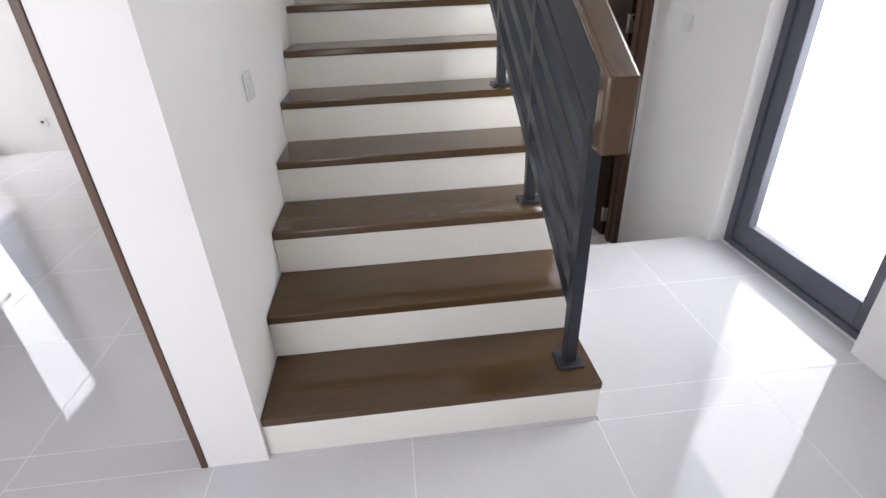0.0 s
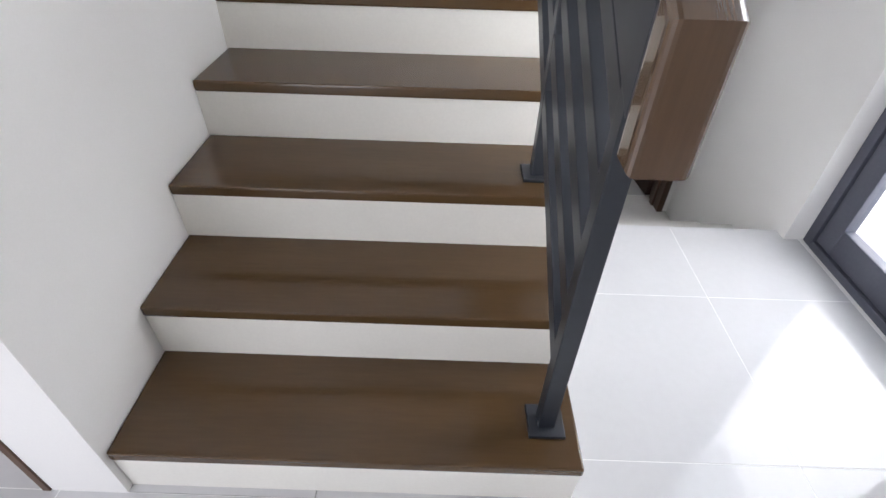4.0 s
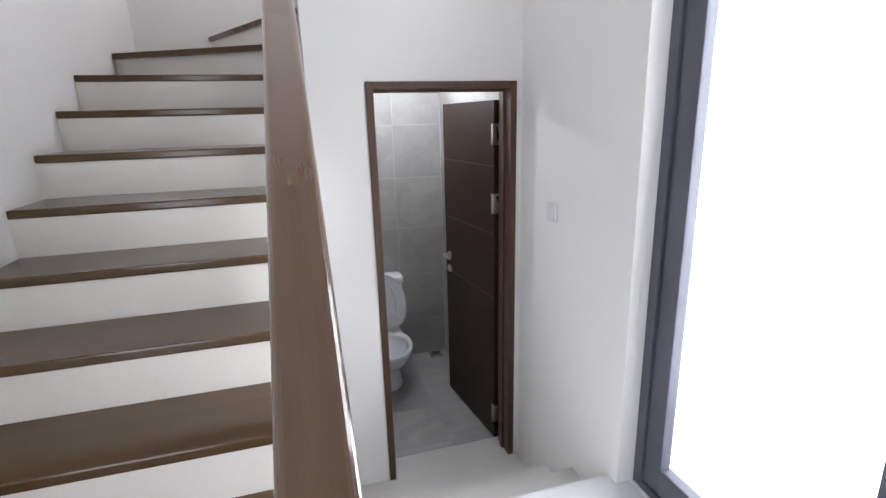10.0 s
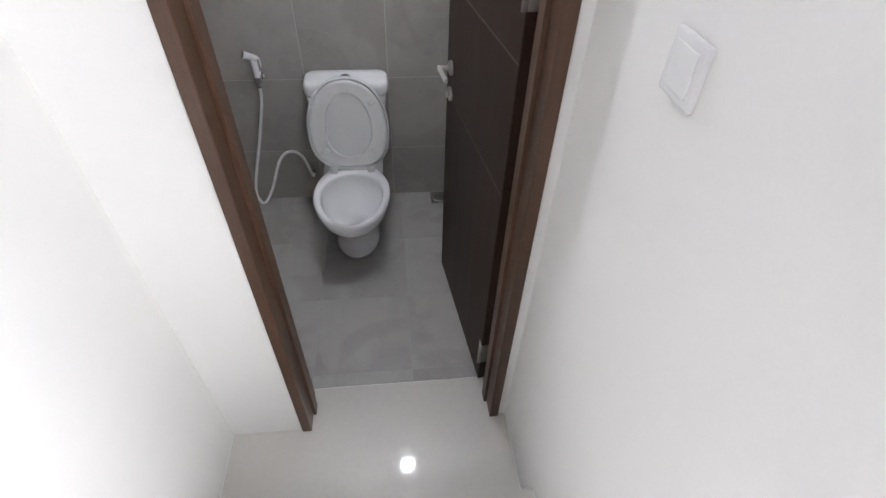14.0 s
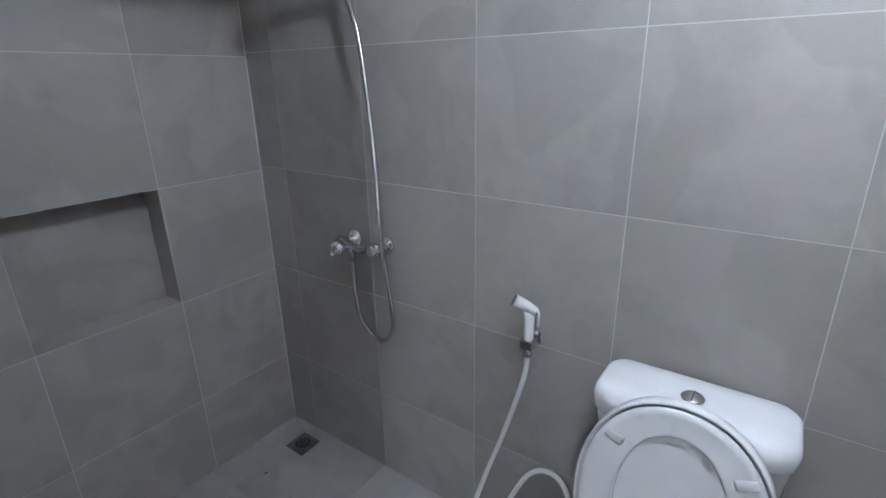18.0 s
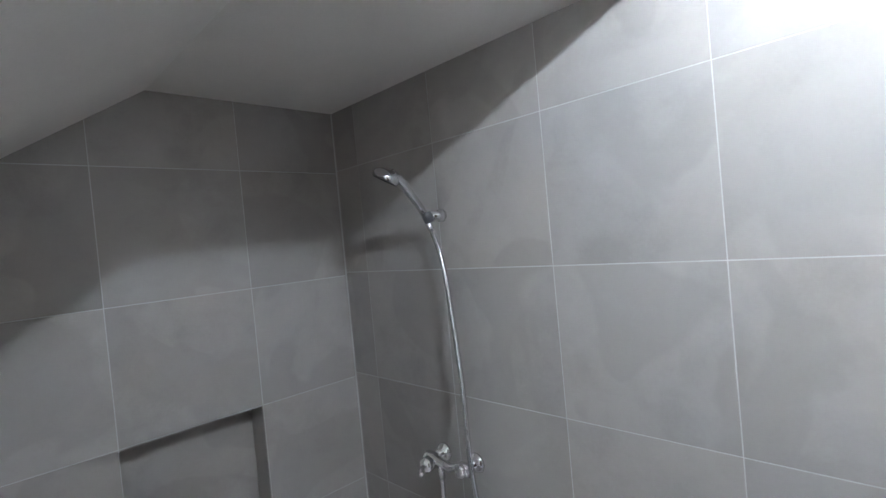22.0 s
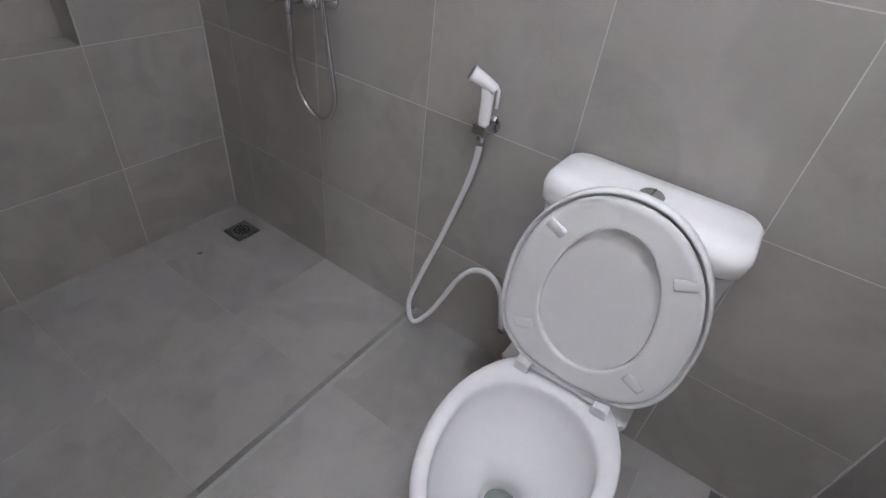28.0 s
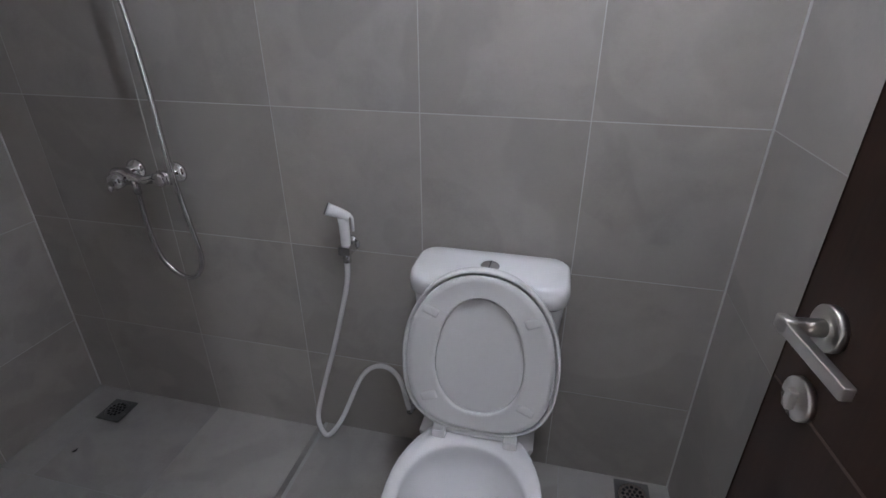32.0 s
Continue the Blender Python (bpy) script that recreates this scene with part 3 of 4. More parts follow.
HINGE = (2.002, Y_DW + 0.158)
OPEN = 83.0
leaf = thing("bathroom_door", "dark walnut veneered bathroom door standing open", "door", (HINGE[0], HINGE[1], LOW))
DM = Matrix.Translation((HINGE[0], HINGE[1], LOW)) @ Matrix.Rotation(radians(180 - OPEN), 4, "Z")
LW, LH, LT = 0.685, 2.055, 0.040
part("leaf", boxed(0.0, LW, -LT, 0.0, 0.012, LH, 0.002, DM), M_DOOR, leaf)

# ---- bathroom door furniture ----
def door_part(name, bm_local, mat, label="", smooth=False, parent=None):
    bmesh.ops.transform(bm_local, matrix=DM, verts=bm_local.verts)
    return part(name, bm_local, mat, parent or leaf, label, smooth)


for z in (0.945, 1.326, 1.707):
    door_part("inlay", boxed(0.001, LW - 0.001, -0.001, 0.0008, z, z + 0.004), M_LINE)
HZ = 1.058
hx = LW - 0.058
for side, y0 in ((1, 0.0), (-1, -LT)):
    rose = lathe([(0.001, 0.0), (0.026, 0.0), (0.026, 0.008), (0.024, 0.010), (0.001, 0.010)], (hx, y0, HZ), (0, side, 0), 28)
    hd = door_part("lever_handle", rose, M_SATIN, "satin steel lever handle", True)
    door_part("neck", lathe([(0.010, 0.008), (0.010, 0.050), (0.009, 0.052)], (hx, y0, HZ), (0, side, 0), 20), M_SATIN, "", True, hd)
    ya, yb = sorted((y0 + side * 0.040, y0 + side * 0.052))
    door_part("grip", boxed(hx - 0.105, hx + 0.014, ya, yb, HZ - 0.0075, HZ + 0.0075, 0.002), M_SATIN, "", False, hd)
    esc = door_part("lock_rose", lathe([(0.001, 0.0), (0.026, 0.0), (0.026, 0.008), (0.024, 0.010), (0.001, 0.010)], (hx, y0, HZ - 0.098), (0, side, 0), 28), M_SATIN, "round satin steel lock plate", True)
    door_part("thumb_turn", boxed(hx - 0.006, hx + 0.006, min(y0 + side * 0.009, y0 + side * 0.019), max(y0 + side * 0.009, y0 + side * 0.019), HZ - 0.111, HZ - 0.085, 0.003), M_SATIN, "", False, esc)
for z in (0.18, 1.502, 1.880):
    hg = door_part("hinge", boxed(-0.0015, 0.0, -LT, -0.001, z - 0.055, z + 0.055), M_SATIN, "steel butt hinge")
    door_part("knuckle", tube([(0.002, 0.006, z - 0.055), (0.002, 0.006, z + 0.055)], 0.0065, 12), M_SATIN, "", True, hg)
    door_part("plate", boxed(0.0, 0.030, 0.0, 0.002, z - 0.055, z + 0.055), M_SATIN, "", False, hg)


# ---- toilet ----
def egg(z, cx, cy, a, front, back, n=40, power=2.0):
    """An egg-shaped loop: half width a, front length towards -y, back length towards +y."""
    out = []
    for k in range(n):
        t = 2 * math.pi * k / n
        c, s = math.cos(t), math.sin(t)
        x = a * math.copysign(abs(c) ** (2 / power), c)
        y = (back if s > 0 else front) * math.copysign(abs(s) ** (2 / power), s)
        out.append(Vector((cx + x, cy + y, z)))
    return out


PLACE[0] = Matrix.Translation((1.61, 2.30, 0.80)) @ Matrix.Scale(1.05, 4) @ Matrix.Translation((-1.61, -2.30, -0.80))
YB = 3.405
TX, TY = 1.496, 2.985
F = LOW
toilet = thing("toilet", "white ceramic toilet with its seat and lid raised", "toilet", (TX, 3.05, F))
FOOT = 0.0634      # the pedestal stands on the floor this much above F
outer = [egg(F + FOOT + 0.0015, TX, TY + 0.06, 0.105, 0.16, 0.24), egg(F + FOOT + 0.0155, TX, TY + 0.06, 0.108, 0.165, 0.245), egg(F + FOOT + 0.0387, TX, TY + 0.06, 0.098, 0.150, 0.24),
         egg(F + FOOT + 0.1082, TX, TY + 0.06, 0.092, 0.140, 0.24), egg(F + FOOT + 0.1623, TX, TY + 0.05, 0.105, 0.165, 0.25), egg(F + 0.28, TX, TY + 0.02, 0.140, 0.215, 0.26),
         egg(F + 0.335, TX, TY, 0.162, 0.244, 0.235), egg(F + 0.375, TX, TY, 0.173, 0.260, 0.235), egg(F + 0.392, TX, TY, 0.175, 0.262, 0.236), egg(F + 0.400, TX, TY, 0.170, 0.256, 0.230),
         egg(F + 0.401, TX, TY, 0.160, 0.247, 0.190), egg(F + 0.398, TX, TY - 0.005, 0.146, 0.231, 0.150), egg(F + 0.388, TX, TY - 0.005, 0.141, 0.226, 0.145), egg(F + 0.37, TX, TY - 0.005, 0.143, 0.227, 0.148),
         egg(F + 0.33, TX, TY - 0.005, 0.136, 0.212, 0.142), egg(F + 0.27, TX, TY - 0.010, 0.108, 0.160, 0.110), egg(F + 0.225, TX, TY - 0.01, 0.078, 0.105, 0.070), egg(F + 0.20, TX, TY - 0.005, 0.055, 0.068, 0.045),
         egg(F + 0.165, TX, TY, 0.047, 0.055, 0.040), egg(F + 0.12, TX, TY + 0.005, 0.040, 0.045, 0.038)]
bowl = part("bowl", rings(outer), M_CERAMIC, toilet, "white glazed ceramic bowl and pedestal", True)
part("water", rings([egg(F + 0.150, TX, TY, 0.038, 0.044, 0.033), egg(F + 0.152, TX, TY, 0.038, 0.044, 0.033)]), M_WATER, bowl, "pale greenish water in the bowl")
# deck that carries the hinges and the cistern
deck = [[Vector((TX + sx * w, y, z)) for sx, y in ((-1, 3.142), (-1, 3.385), (1, 3.385), (1, 3.142))] for w, z in ((0.080, F + 0.10), (0.108, F + 0.30), (0.138, F + 0.365), (0.144, F + 0.385), (0.139, F + 0.399))]
dk = rings(deck)
bmesh.ops.bevel(dk, geom=[e for e in dk.edges if abs(e.verts[0].co.z - e.verts[1].co.z) > 0.01 or e.verts[0].co.z > F + 0.39], offset=0.012, segments=3, affect="EDGES")
part("deck", dk, M_CERAMIC, toilet, "", True)


def rounded(x0, x1, y0, y1, z, r, n=6):
    pts = []
    for cx, cy, a0 in ((x1 - r, y1 - r, 0), (x0 + r, y1 - r, 90), (x0 + r, y0 + r, 180), (x1 - r, y0 + r, 270)):
        for k in range(n + 1):
            a = radians(a0 + 90 * k / n)
            pts.append(Vector((cx + r * math.cos(a), cy + r * math.sin(a), z)))
    return pts


KB = 3.392
tank = part("tank", rings([rounded(TX - 0.150, TX + 0.150, KB - 0.130, KB, F + 0.395, 0.03), rounded(TX - 0.155, TX + 0.155, KB - 0.135, KB, F + 0.42, 0.035), rounded(TX - 0.178, TX + 0.178, KB - 0.150, KB, F + 0.70, 0.035), rounded(TX - 0.180, TX + 0.180, KB - 0.152, KB, F + 0.734, 0.035)]), M_CERAMIC, toilet, "white ceramic cistern", True)
LID0 = 0.736
lid = part("tank_lid", rings([rounded(TX - 0.180, TX + 0.180, KB - 0.155, KB + 0.002, F + LID0, 0.04), rounded(TX - 0.188, TX + 0.188, KB - 0.167, KB + 0.004, F + LID0 + 0.012, 0.045), rounded(TX - 0.190, TX + 0.190, KB - 0.169, KB + 0.004, F + LID0 + 0.040, 0.046), rounded(TX - 0.186, TX + 0.186, KB - 0.164, KB, F + LID0 + 0.056, 0.046), rounded(TX - 0.178, TX + 0.178, KB - 0.150, KB - 0.012, F + LID0 + 0.064, 0.04), rounded(TX - 0.10, TX + 0.10, KB - 0.12, KB - 0.05, F + LID0 + 0.067, 0.03)]), M_CERAMIC, toilet, "white ceramic cistern lid", True)
btn = part("flush_button", lathe([(0.001, 0), (0.022, 0), (0.023, 0.005), (0.020, 0.008), (0.001, 0.009)], (TX, KB - 0.098, F + LID0 + 0.0665), n=28), M_CHROME, lid, "chrome dual flush button", True)
part("split", boxed(TX - 0.001, TX + 0.001, KB - 0.118, KB - 0.078, F + LID0 + 0.0745, F + LID0 + 0.0762), M_BLACK, btn)

# raised seat and lid: built flat about the hinge line, then tipped back
HY, HZT = 3.150, F + 0.414
TIP = Matrix.Translation((TX, HY, HZT)) @ Matrix.Rotation(radians(7), 4, "X").inverted()


def upright(loops):
    """Loops given as (x, up, towards the front) about the hinge."""
    return [[TIP @ Vector((p[0], -p[2], p[1])) for p in lp] for lp in loops]


def seat_loop(a, lo, hi, depth, n=48, cy=0.200):
    a *= 0.975
    cy -= 0.012 if a < 0.13 else 0.0
    out = []
    for k in range(n):
        t = 2 * math.pi * k / n
        c, s = math.cos(t), math.sin(t)
        if a > 0.13 and s < 0:
            out.append((a * math.copysign(abs(c) ** 0.66, c), cy - lo * abs(s) ** 0.72, depth))
        else:
            out.append((a * math.copysign(abs(c) ** 0.94, c), cy + (hi if s > 0 else lo) * s, depth))
    return out


cover = rings(upright([seat_loop(0.156, 0.16, 0.200, -0.034), seat_loop(0.184, 0.189, 0.228, -0.028), seat_loop(0.190, 0.195, 0.235, -0.016), seat_loop(0.190, 0.195, 0.235, 0.006), seat_loop(0.188, 0.193, 0.233, 0.009), seat_loop(0.1845, 0.1895, 0.2295, 0.009), seat_loop(0.183, 0.188, 0.228, 0.006), seat_loop(0.182, 0.187, 0.227, -0.006), seat_loop(0.13, 0.15, 0.17, -0.002), seat_loop(0.05, 0.05, 0.06, -0.001)]))
part("lid", cover, M_PLASTIC, toilet, "white plastic toilet lid raised against the cistern", True)
ring = rings(upright([seat_loop(0.177, 0.183, 0.222, 0.000), seat_loop(0.179, 0.185, 0.224, 0.006), seat_loop(0.175, 0.181, 0.220, 0.011), seat_loop(0.162, 0.172, 0.208, 0.011), seat_loop(0.119, 0.136, 0.190, 0.008), seat_loop(0.112, 0.130, 0.184, 0.010), seat_loop(0.107, 0.126, 0.180, 0.008), seat_loop(0.106, 0.125, 0.179, 0.000)]), close=True)
seat = part("seat", ring, M_PLASTIC, toilet, "white plastic toilet seat ring raised", True)
for sx in (-1, 1):
    for v, tilt in ((0.095, -22), (0.325, 24)):
        bm = boxed(-0.021, 0.021, -0.012, 0.012, -0.006, 0.006, 0.0058)
        bmesh.ops.transform(bm, matrix=TIP @ Matrix.Translation((sx * 0.117, -0.0065, v)) @ Matrix.Rotation(radians(-sx * tilt), 4, "Y") @ Matrix.Rotation(radians(90), 4, "X"), verts=bm.verts)
        part("bumper", bm, M_PLASTIC, seat, "", True)
    hb = part("hinge", boxed(TX + sx * 0.088 - 0.017, TX + sx * 0.088 + 0.017, HY - 0.022, HY + 0.016, F + 0.399, F + 0.424, 0.004), M_PLASTIC, toilet)
    part("cap", boxed(TX + sx * 0.088 - 0.010, TX + sx * 0.088 + 0.010, HY - 0.024, HY - 0.004, F + 0.421, F + 0.428, 0.002), M_PLASTIC, hb)
part("hinge_bar", tube([(TX - 0.072, HY, F + 0.413), (TX + 0.072, HY, F + 0.413)], 0.008, 14), M_PLASTIC, toilet, "", True)
part("inlet_valve", tube([(TX - 0.176, KB - 0.08, F + 0.60), (TX - 0.196, KB - 0.08, F + 0.60)], 0.008, 12), M_PLASTIC, toilet, "", True)
part("supply_valve", lathe([(0.001, 0), (0.014, 0), (0.014, 0.03), (0.009, 0.032), (0.009, 0.05)], (TX - 0.235, YB - 0.001, F + 0.23), (0, -1, 0), 16), M_CHROME, toilet, "chrome supply valve on the wall", True)

# ---- bidet sprayer ----
bx, bz = 1.097, 0.243
by = YB - 0.038
bd = thing("bidet_sprayer", "white plastic hand bidet sprayer in a chrome wall holder", "bidet sprayer", (bx, YB, bz))
hold = part("holder", boxed(bx - 0.017, bx + 0.017, YB - 0.056, YB - 0.001, bz - 0.014, bz + 0.012, 0.004), M_CHROME, bd, "chrome wall holder")
part("plate", lathe([(0.001, 0), (0.024, 0), (0.024, 0.006), (0.001, 0.008)], (bx, YB, bz), (0, -1, 0), 24), M_CHROME, hold, "", True)
body = tube([(bx, by, bz - 0.012), (bx, by, bz + 0.02), (bx, by, bz + 0.07), (bx - 0.002, by, bz + 0.092)], lambda t: 0.0125 + 0.002 * t, 16)
part("grip", body, M_PLASTIC, bd, "", True)
part("head", tube([(bx + 0.016, by + 0.002, bz + 0.092), (bx - 0.006, by - 0.004, bz + 0.104), (bx - 0.030, by - 0.014, bz + 0.116), (bx - 0.036, by - 0.017, bz + 0.119)], lambda t: 0.012 + 0.006 * t, 18), M_PLASTIC, bd, "white angled spray head", True)
part("nozzle", tube([(bx - 0.036, by - 0.017, bz + 0.119), (bx - 0.039, by - 0.018, bz + 0.1205)], 0.0155, 18), M_DRAIN, bd, "", True)
part("trigger", tube([(bx + 0.016, by, bz + 0.104), (bx + 0.025, by, bz + 0.092), (bx + 0.025, by, bz + 0.055)], 0.0038, 8), M_PLASTIC, bd, "", True)
hose = spline([(bx, by, bz - 0.012), (bx - 0.012, by + 0.004, bz - 0.12), (bx - 0.070, by + 0.006, bz - 0.33), (bx - 0.124, by - 0.004, bz - 0.51), (bx - 0.146, by - 0.024, bz - 0.625), (bx - 0.116, by - 0.034, bz - 0.684), (bx - 0.062, by - 0.022, bz - 0.610), (bx + 0.010, by, bz - 0.440), (bx + 0.070, by + 0.010, bz - 0.395), (bx + 0.125, by + 0.012, bz - 0.430), (TX - 0.235, YB - 0.052, F + 0.245)], 8)
part("hose", tube(hose, 0.0078, 12), M_PLASTIC, bd, "white flexible hose", True)
part("nut", tube([(bx, by, bz - 0.040), (bx, by, bz - 0.012)], 0.0105, 12), M_CHROME, bd, "", True)

# ---- shower ----
sh = thing("shower_set", "chrome shower mixer with a hand shower on a metal hose", "shower", (0.52, YB, 0.415))
MX0, MX1, MZ, MY = 0.450, 0.586, 0.408, YB - 0.052
for x in (MX0, MX1):
    part("wall_flange", lathe([(0.001, 0), (0.030, 0), (0.029, 0.006), (0.018, 0.016), (0.014, 0.018), (0.014, 0.040)], (x, YB, MZ), (0, -1, 0), 28), M_CHROME, sh, "", True)
mb = part("mixer_body", tube([(MX0 - 0.022, MY, MZ - 0.006), (MX0 - 0.018, MY, MZ - 0.006), (MX0 + 0.012, MY, MZ - 0.006), (MX0 + 0.018, MY, MZ - 0.004), (MX0 + 0.075, MY, MZ - 0.012), (MX1 - 0.020, MY, MZ), (MX1 - 0.016, MY, MZ), (MX1 + 0.020, MY, MZ)], lambda t: 0.024 if t < 0.36 else (0.0125 if t < 0.8 else 0.019), 20), M_CHROME, sh, "chrome mixer valve body", True)
part("cartridge", lathe([(0.023, 0), (0.024, 0.014), (0.021, 0.026), (0.012, 0.031), (0.001, 0.032)], (MX0, MY - 0.012, MZ - 0.008), (0, -0.96, -0.28), 24), M_CHROME, mb, "", True)
part("lever", tube(spline([(MX0, MY - 0.036, MZ - 0.012), (MX0 + 0.010, MY - 0.050, MZ - 0.010), (MX0 + 0.022, MY - 0.066, MZ - 0.010), (MX0 + 0.034, MY - 0.080, MZ - 0.014)], 4), lambda t: 0.010 - 0.003 * t, 12), M_CHROME, mb, "short chrome mixer lever", True)
part("end_cap", lathe([(0.019, 0), (0.020, 0.010), (0.014, 0.016), (0.001, 0.017)], (MX1, MY - 0.012, MZ), (0, -1, 0), 20), M_CHROME, mb, "", True)
part("outlet", tube([(MX0 + 0.034, MY, MZ - 0.010), (MX0 + 0.034, MY, MZ - 0.055)], 0.0105, 14), M_CHROME, mb, "", True)
hx0, hz0 = 0.535, 1.150
wall_hold = part("holder", lathe([(0.001, 0), (0.020, 0), (0.020, 0.010), (0.013, 0.018), (0.013, 0.045)], (hx0, YB, hz0), (0, -1, 0), 20), M_CHROME, sh, "chrome hand shower bracket", True)
part("clip", tube([(hx0 + 0.004, YB - 0.055, hz0 - 0.020), (hx0 - 0.003, YB - 0.063, hz0 + 0.010)], 0.0155, 16), M_DARK, wall_hold, "", True)
d0 = Vector((hx0 + 0.006, YB - 0.055, hz0 - 0.040))
d1, d2, d3 = Vector((0.532, YB - 0.108, 1.206)), Vector((0.533, YB - 0.148, 1.248)), Vector((0.532, YB - 0.182, 1.270))
hs = part("hand_shower", tube(spline([d0, (hx0 - 0.008, YB - 0.070, 1.165), d1, d2, d3], 6), lambda t: 0.0105 + 0.007 * t * t, 16), M_CHROME, sh, "chrome hand shower handle", True)
hd_dir = Vector((-0.40, -0.32, -0.86)).normalized()
hc = d3 + Vector((-0.006, -0.006, 0.0))
part("spray_head", lathe([(0.002, -0.014), (0.020, -0.012), (0.032, -0.005), (0.038, 0.003), (0.039, 0.014), (0.036, 0.018)], hc, hd_dir, 28), M_CHROME, hs, "round chrome spray head", True)
part("spray_face", lathe([(0.036, 0.018), (0.035, 0.020), (0.001, 0.021)], hc, hd_dir, 28), M_DARK, hs, "", True)
ox = MX0 + 0.034
sho = spline([(ox, MY, MZ - 0.05), (ox + 0.002, MY, 0.24), (ox + 0.018, MY + 0.002, 0.150), (0.552, MY + 0.003, 0.098), (0.605, MY + 0.003, 0.100), (0.640, MY + 0.002, 0.165), (0.648, MY - 0.020, 0.30), (0.646, MY - 0.036, 0.46), (0.632, MY - 0.026, 0.66), (0.610, MY - 0.017, 0.84), (0.580, MY - 0.008, 1.01), d0], 10)
part("hose", tube(sho, 0.0075, 12), M_CHROME, sh, "flexible metal shower hose", True)

PLACE[0] = None

# ---- lamp on the bathroom ceiling ----
cl = thing("ceiling_lamp", "white bulb glowing in a white ceiling holder", "lamp", (LAMP[0], LAMP[1], CEIL_B))
part("holder", lathe([(0.001, 0), (0.045, 0), (0.045, 0.010), (0.032, 0.016), (0.024, 0.030), (0.022, 0.046), (0.001, 0.047)], (LAMP[0], LAMP[1], CEIL_B), (0, 0, -1), 32), M_PLASTIC, cl, "white plastic lamp holder", True)
part("bulb", lathe([(0.001, 0.046), (0.013, 0.047), (0.017, 0.056), (0.021, 0.066), (0.021, 0.074), (0.017, 0.083), (0.010, 0.088), (0.001, 0.090)], (LAMP[0], LAMP[1], CEIL_B), (0, 0, -1), 24), glow("lit_bulb", (0.84, 0.93, 1.0), 60.0), cl, "glowing white bulb", True)

# ---- floor drains ----
for nm, x, y, s in (("floor_drain", 0.088, 3.356, 0.050), ("floor_drain", 1.958, 3.397, 0.052)):
    top = LOW + (0.004 if x > 1 else 0.004 - DROP)
    dr = thing(nm, "square perforated steel floor drain set in grey tiles", "drain", (x, y, top), "floor drains")
    part("frame", boxed(x - s, x + s, y - s, y + s, top - 0.012, top, 0.002), M_DRAIN, dr)
    g = part("grate", lathe([(0.001, 0), (s * 0.80, 0), (s * 0.82, 0.002), (s * 0.76, 0.004), (0.001, 0.004)], (x, y, top - 0.001), n=32), M_SATIN if x > 1 else M_DRAIN, dr, "", True)
    for k in range(19):
        r, a = (0, 0) if k == 0 else ((s * 0.27, k * 60) if k < 7 else (s * 0.54, k * 30))
        px, py = x + r * math.cos(radians(a)), y + r * math.sin(radians(a))
        part("hole", lathe([(0.001, 0), (0.0055, 0), (0.0055, 0.0006), (0.001, 0.0006)], (px, py, top + 0.003), n=8), M_BLACK, g)

# ---- small dark leaves on the floor ----
for x, y, a in ((1.004, 2.587, 20), (0.649, 2.268, 35), (0.099, 3.163, 70)):
    z = LOW if x > KX else LOW - DROP
    pts = [(x + 0.020 * (k / 4 - 0.5) * math.cos(radians(a)), y + 0.020 * (k / 4 - 0.5) * math.sin(radians(a)), z + 0.002 + 0.003 * abs(k - 2) / 2) for k in range(5)]
    whole("leaf", tube(pts, lambda t: 0.0005 + 0.0032 * math.sin(math.pi * t), 8), M_DARK, "tiny dried dark leaf on the bathroom floor", "leaf", "leaves on the floor")

# ---- light switches ----
def switch(x, y, z, side, label):
    s = thing("light_switch", label, "light switch", (x, y, z), "light switches")
    xa = x + side * 0.010
    part("plate", boxed(min(x, xa), max(x, xa), y - 0.043, y + 0.043, z - 0.043, z + 0.043, 0.004), M_PLASTIC, s, "white square plate")
    xb = x + side * 0.0135
    part("rocker", boxed(min(xa, xb), max(xa, xb), y - 0.030, y + 0.030, z - 0.030, z + 0.030, 0.002), M_PLASTIC, s, "white rocker")
    return s


switch(XR - 0.0005, 1.650, 1.012, -1, "white square light switch on the wall by the glass door")
switch(0.0005, 0.662, 0.985, 1, "white square light switch on the wall beside the stair")

# ---- side room: doorway frame, garden door ----
jf = thing("side_room_door_frame", "dark brown wooden frame of the side room doorway", "door frame", (-0.2, 0, 0), kind="structure")
part("jamb", boxed(-0.200, -0.1815, -0.016, 0.155, 0, 2.3, 0.002), M_JAMB, jf)
part("jamb", boxed(-1.250, -1.2315, -0.016, 0.155, 0, 2.3, 0.002), M_JAMB, jf)
part("head", boxed(-1.2315, -0.200, -0.016, 0.155, 2.281, 2.2995, 0.002), M_JAMB, jf)
gg = thing("garden_door", "dark framed glass door at the end of the side room", "door", (SIDE_X, 3.26, 0), kind="structure")
for nm, a in (("stile", (GY0, GY0 + 0.085, -0.028, GTOP)), ("stile", (GY1 - 0.085, GY1, -0.028, GTOP)), ("rail", (GY0 + 0.085, GY1 - 0.085, -0.028, 0.10)), ("rail", (GY0 + 0.085, GY1 - 0.085, GTOP - 0.085, GTOP))):
    part(nm, boxed(SIDE_X - 0.09, SIDE_X - 0.03, a[0], a[1], a[2], a[3], 0.003), M_ALU, gg)
pn = part("pane", boxed(SIDE_X - 0.063, SIDE_X - 0.057, GY0 + 0.08, GY1 - 0.08, 0.095, GTOP - 0.08), M_GLASS, gg)
pn.visible_shadow = False
gh = part("handle", lathe([(0.001, 0), (0.020, 0), (0.020, 0.010), (0.010, 0.012), (0.010, 0.045)], (SIDE_X - 0.031, GY0 + 0.05, 1.12), (1, 0, 0), 18), M_STEEL, gg, "dark lever handle", True)
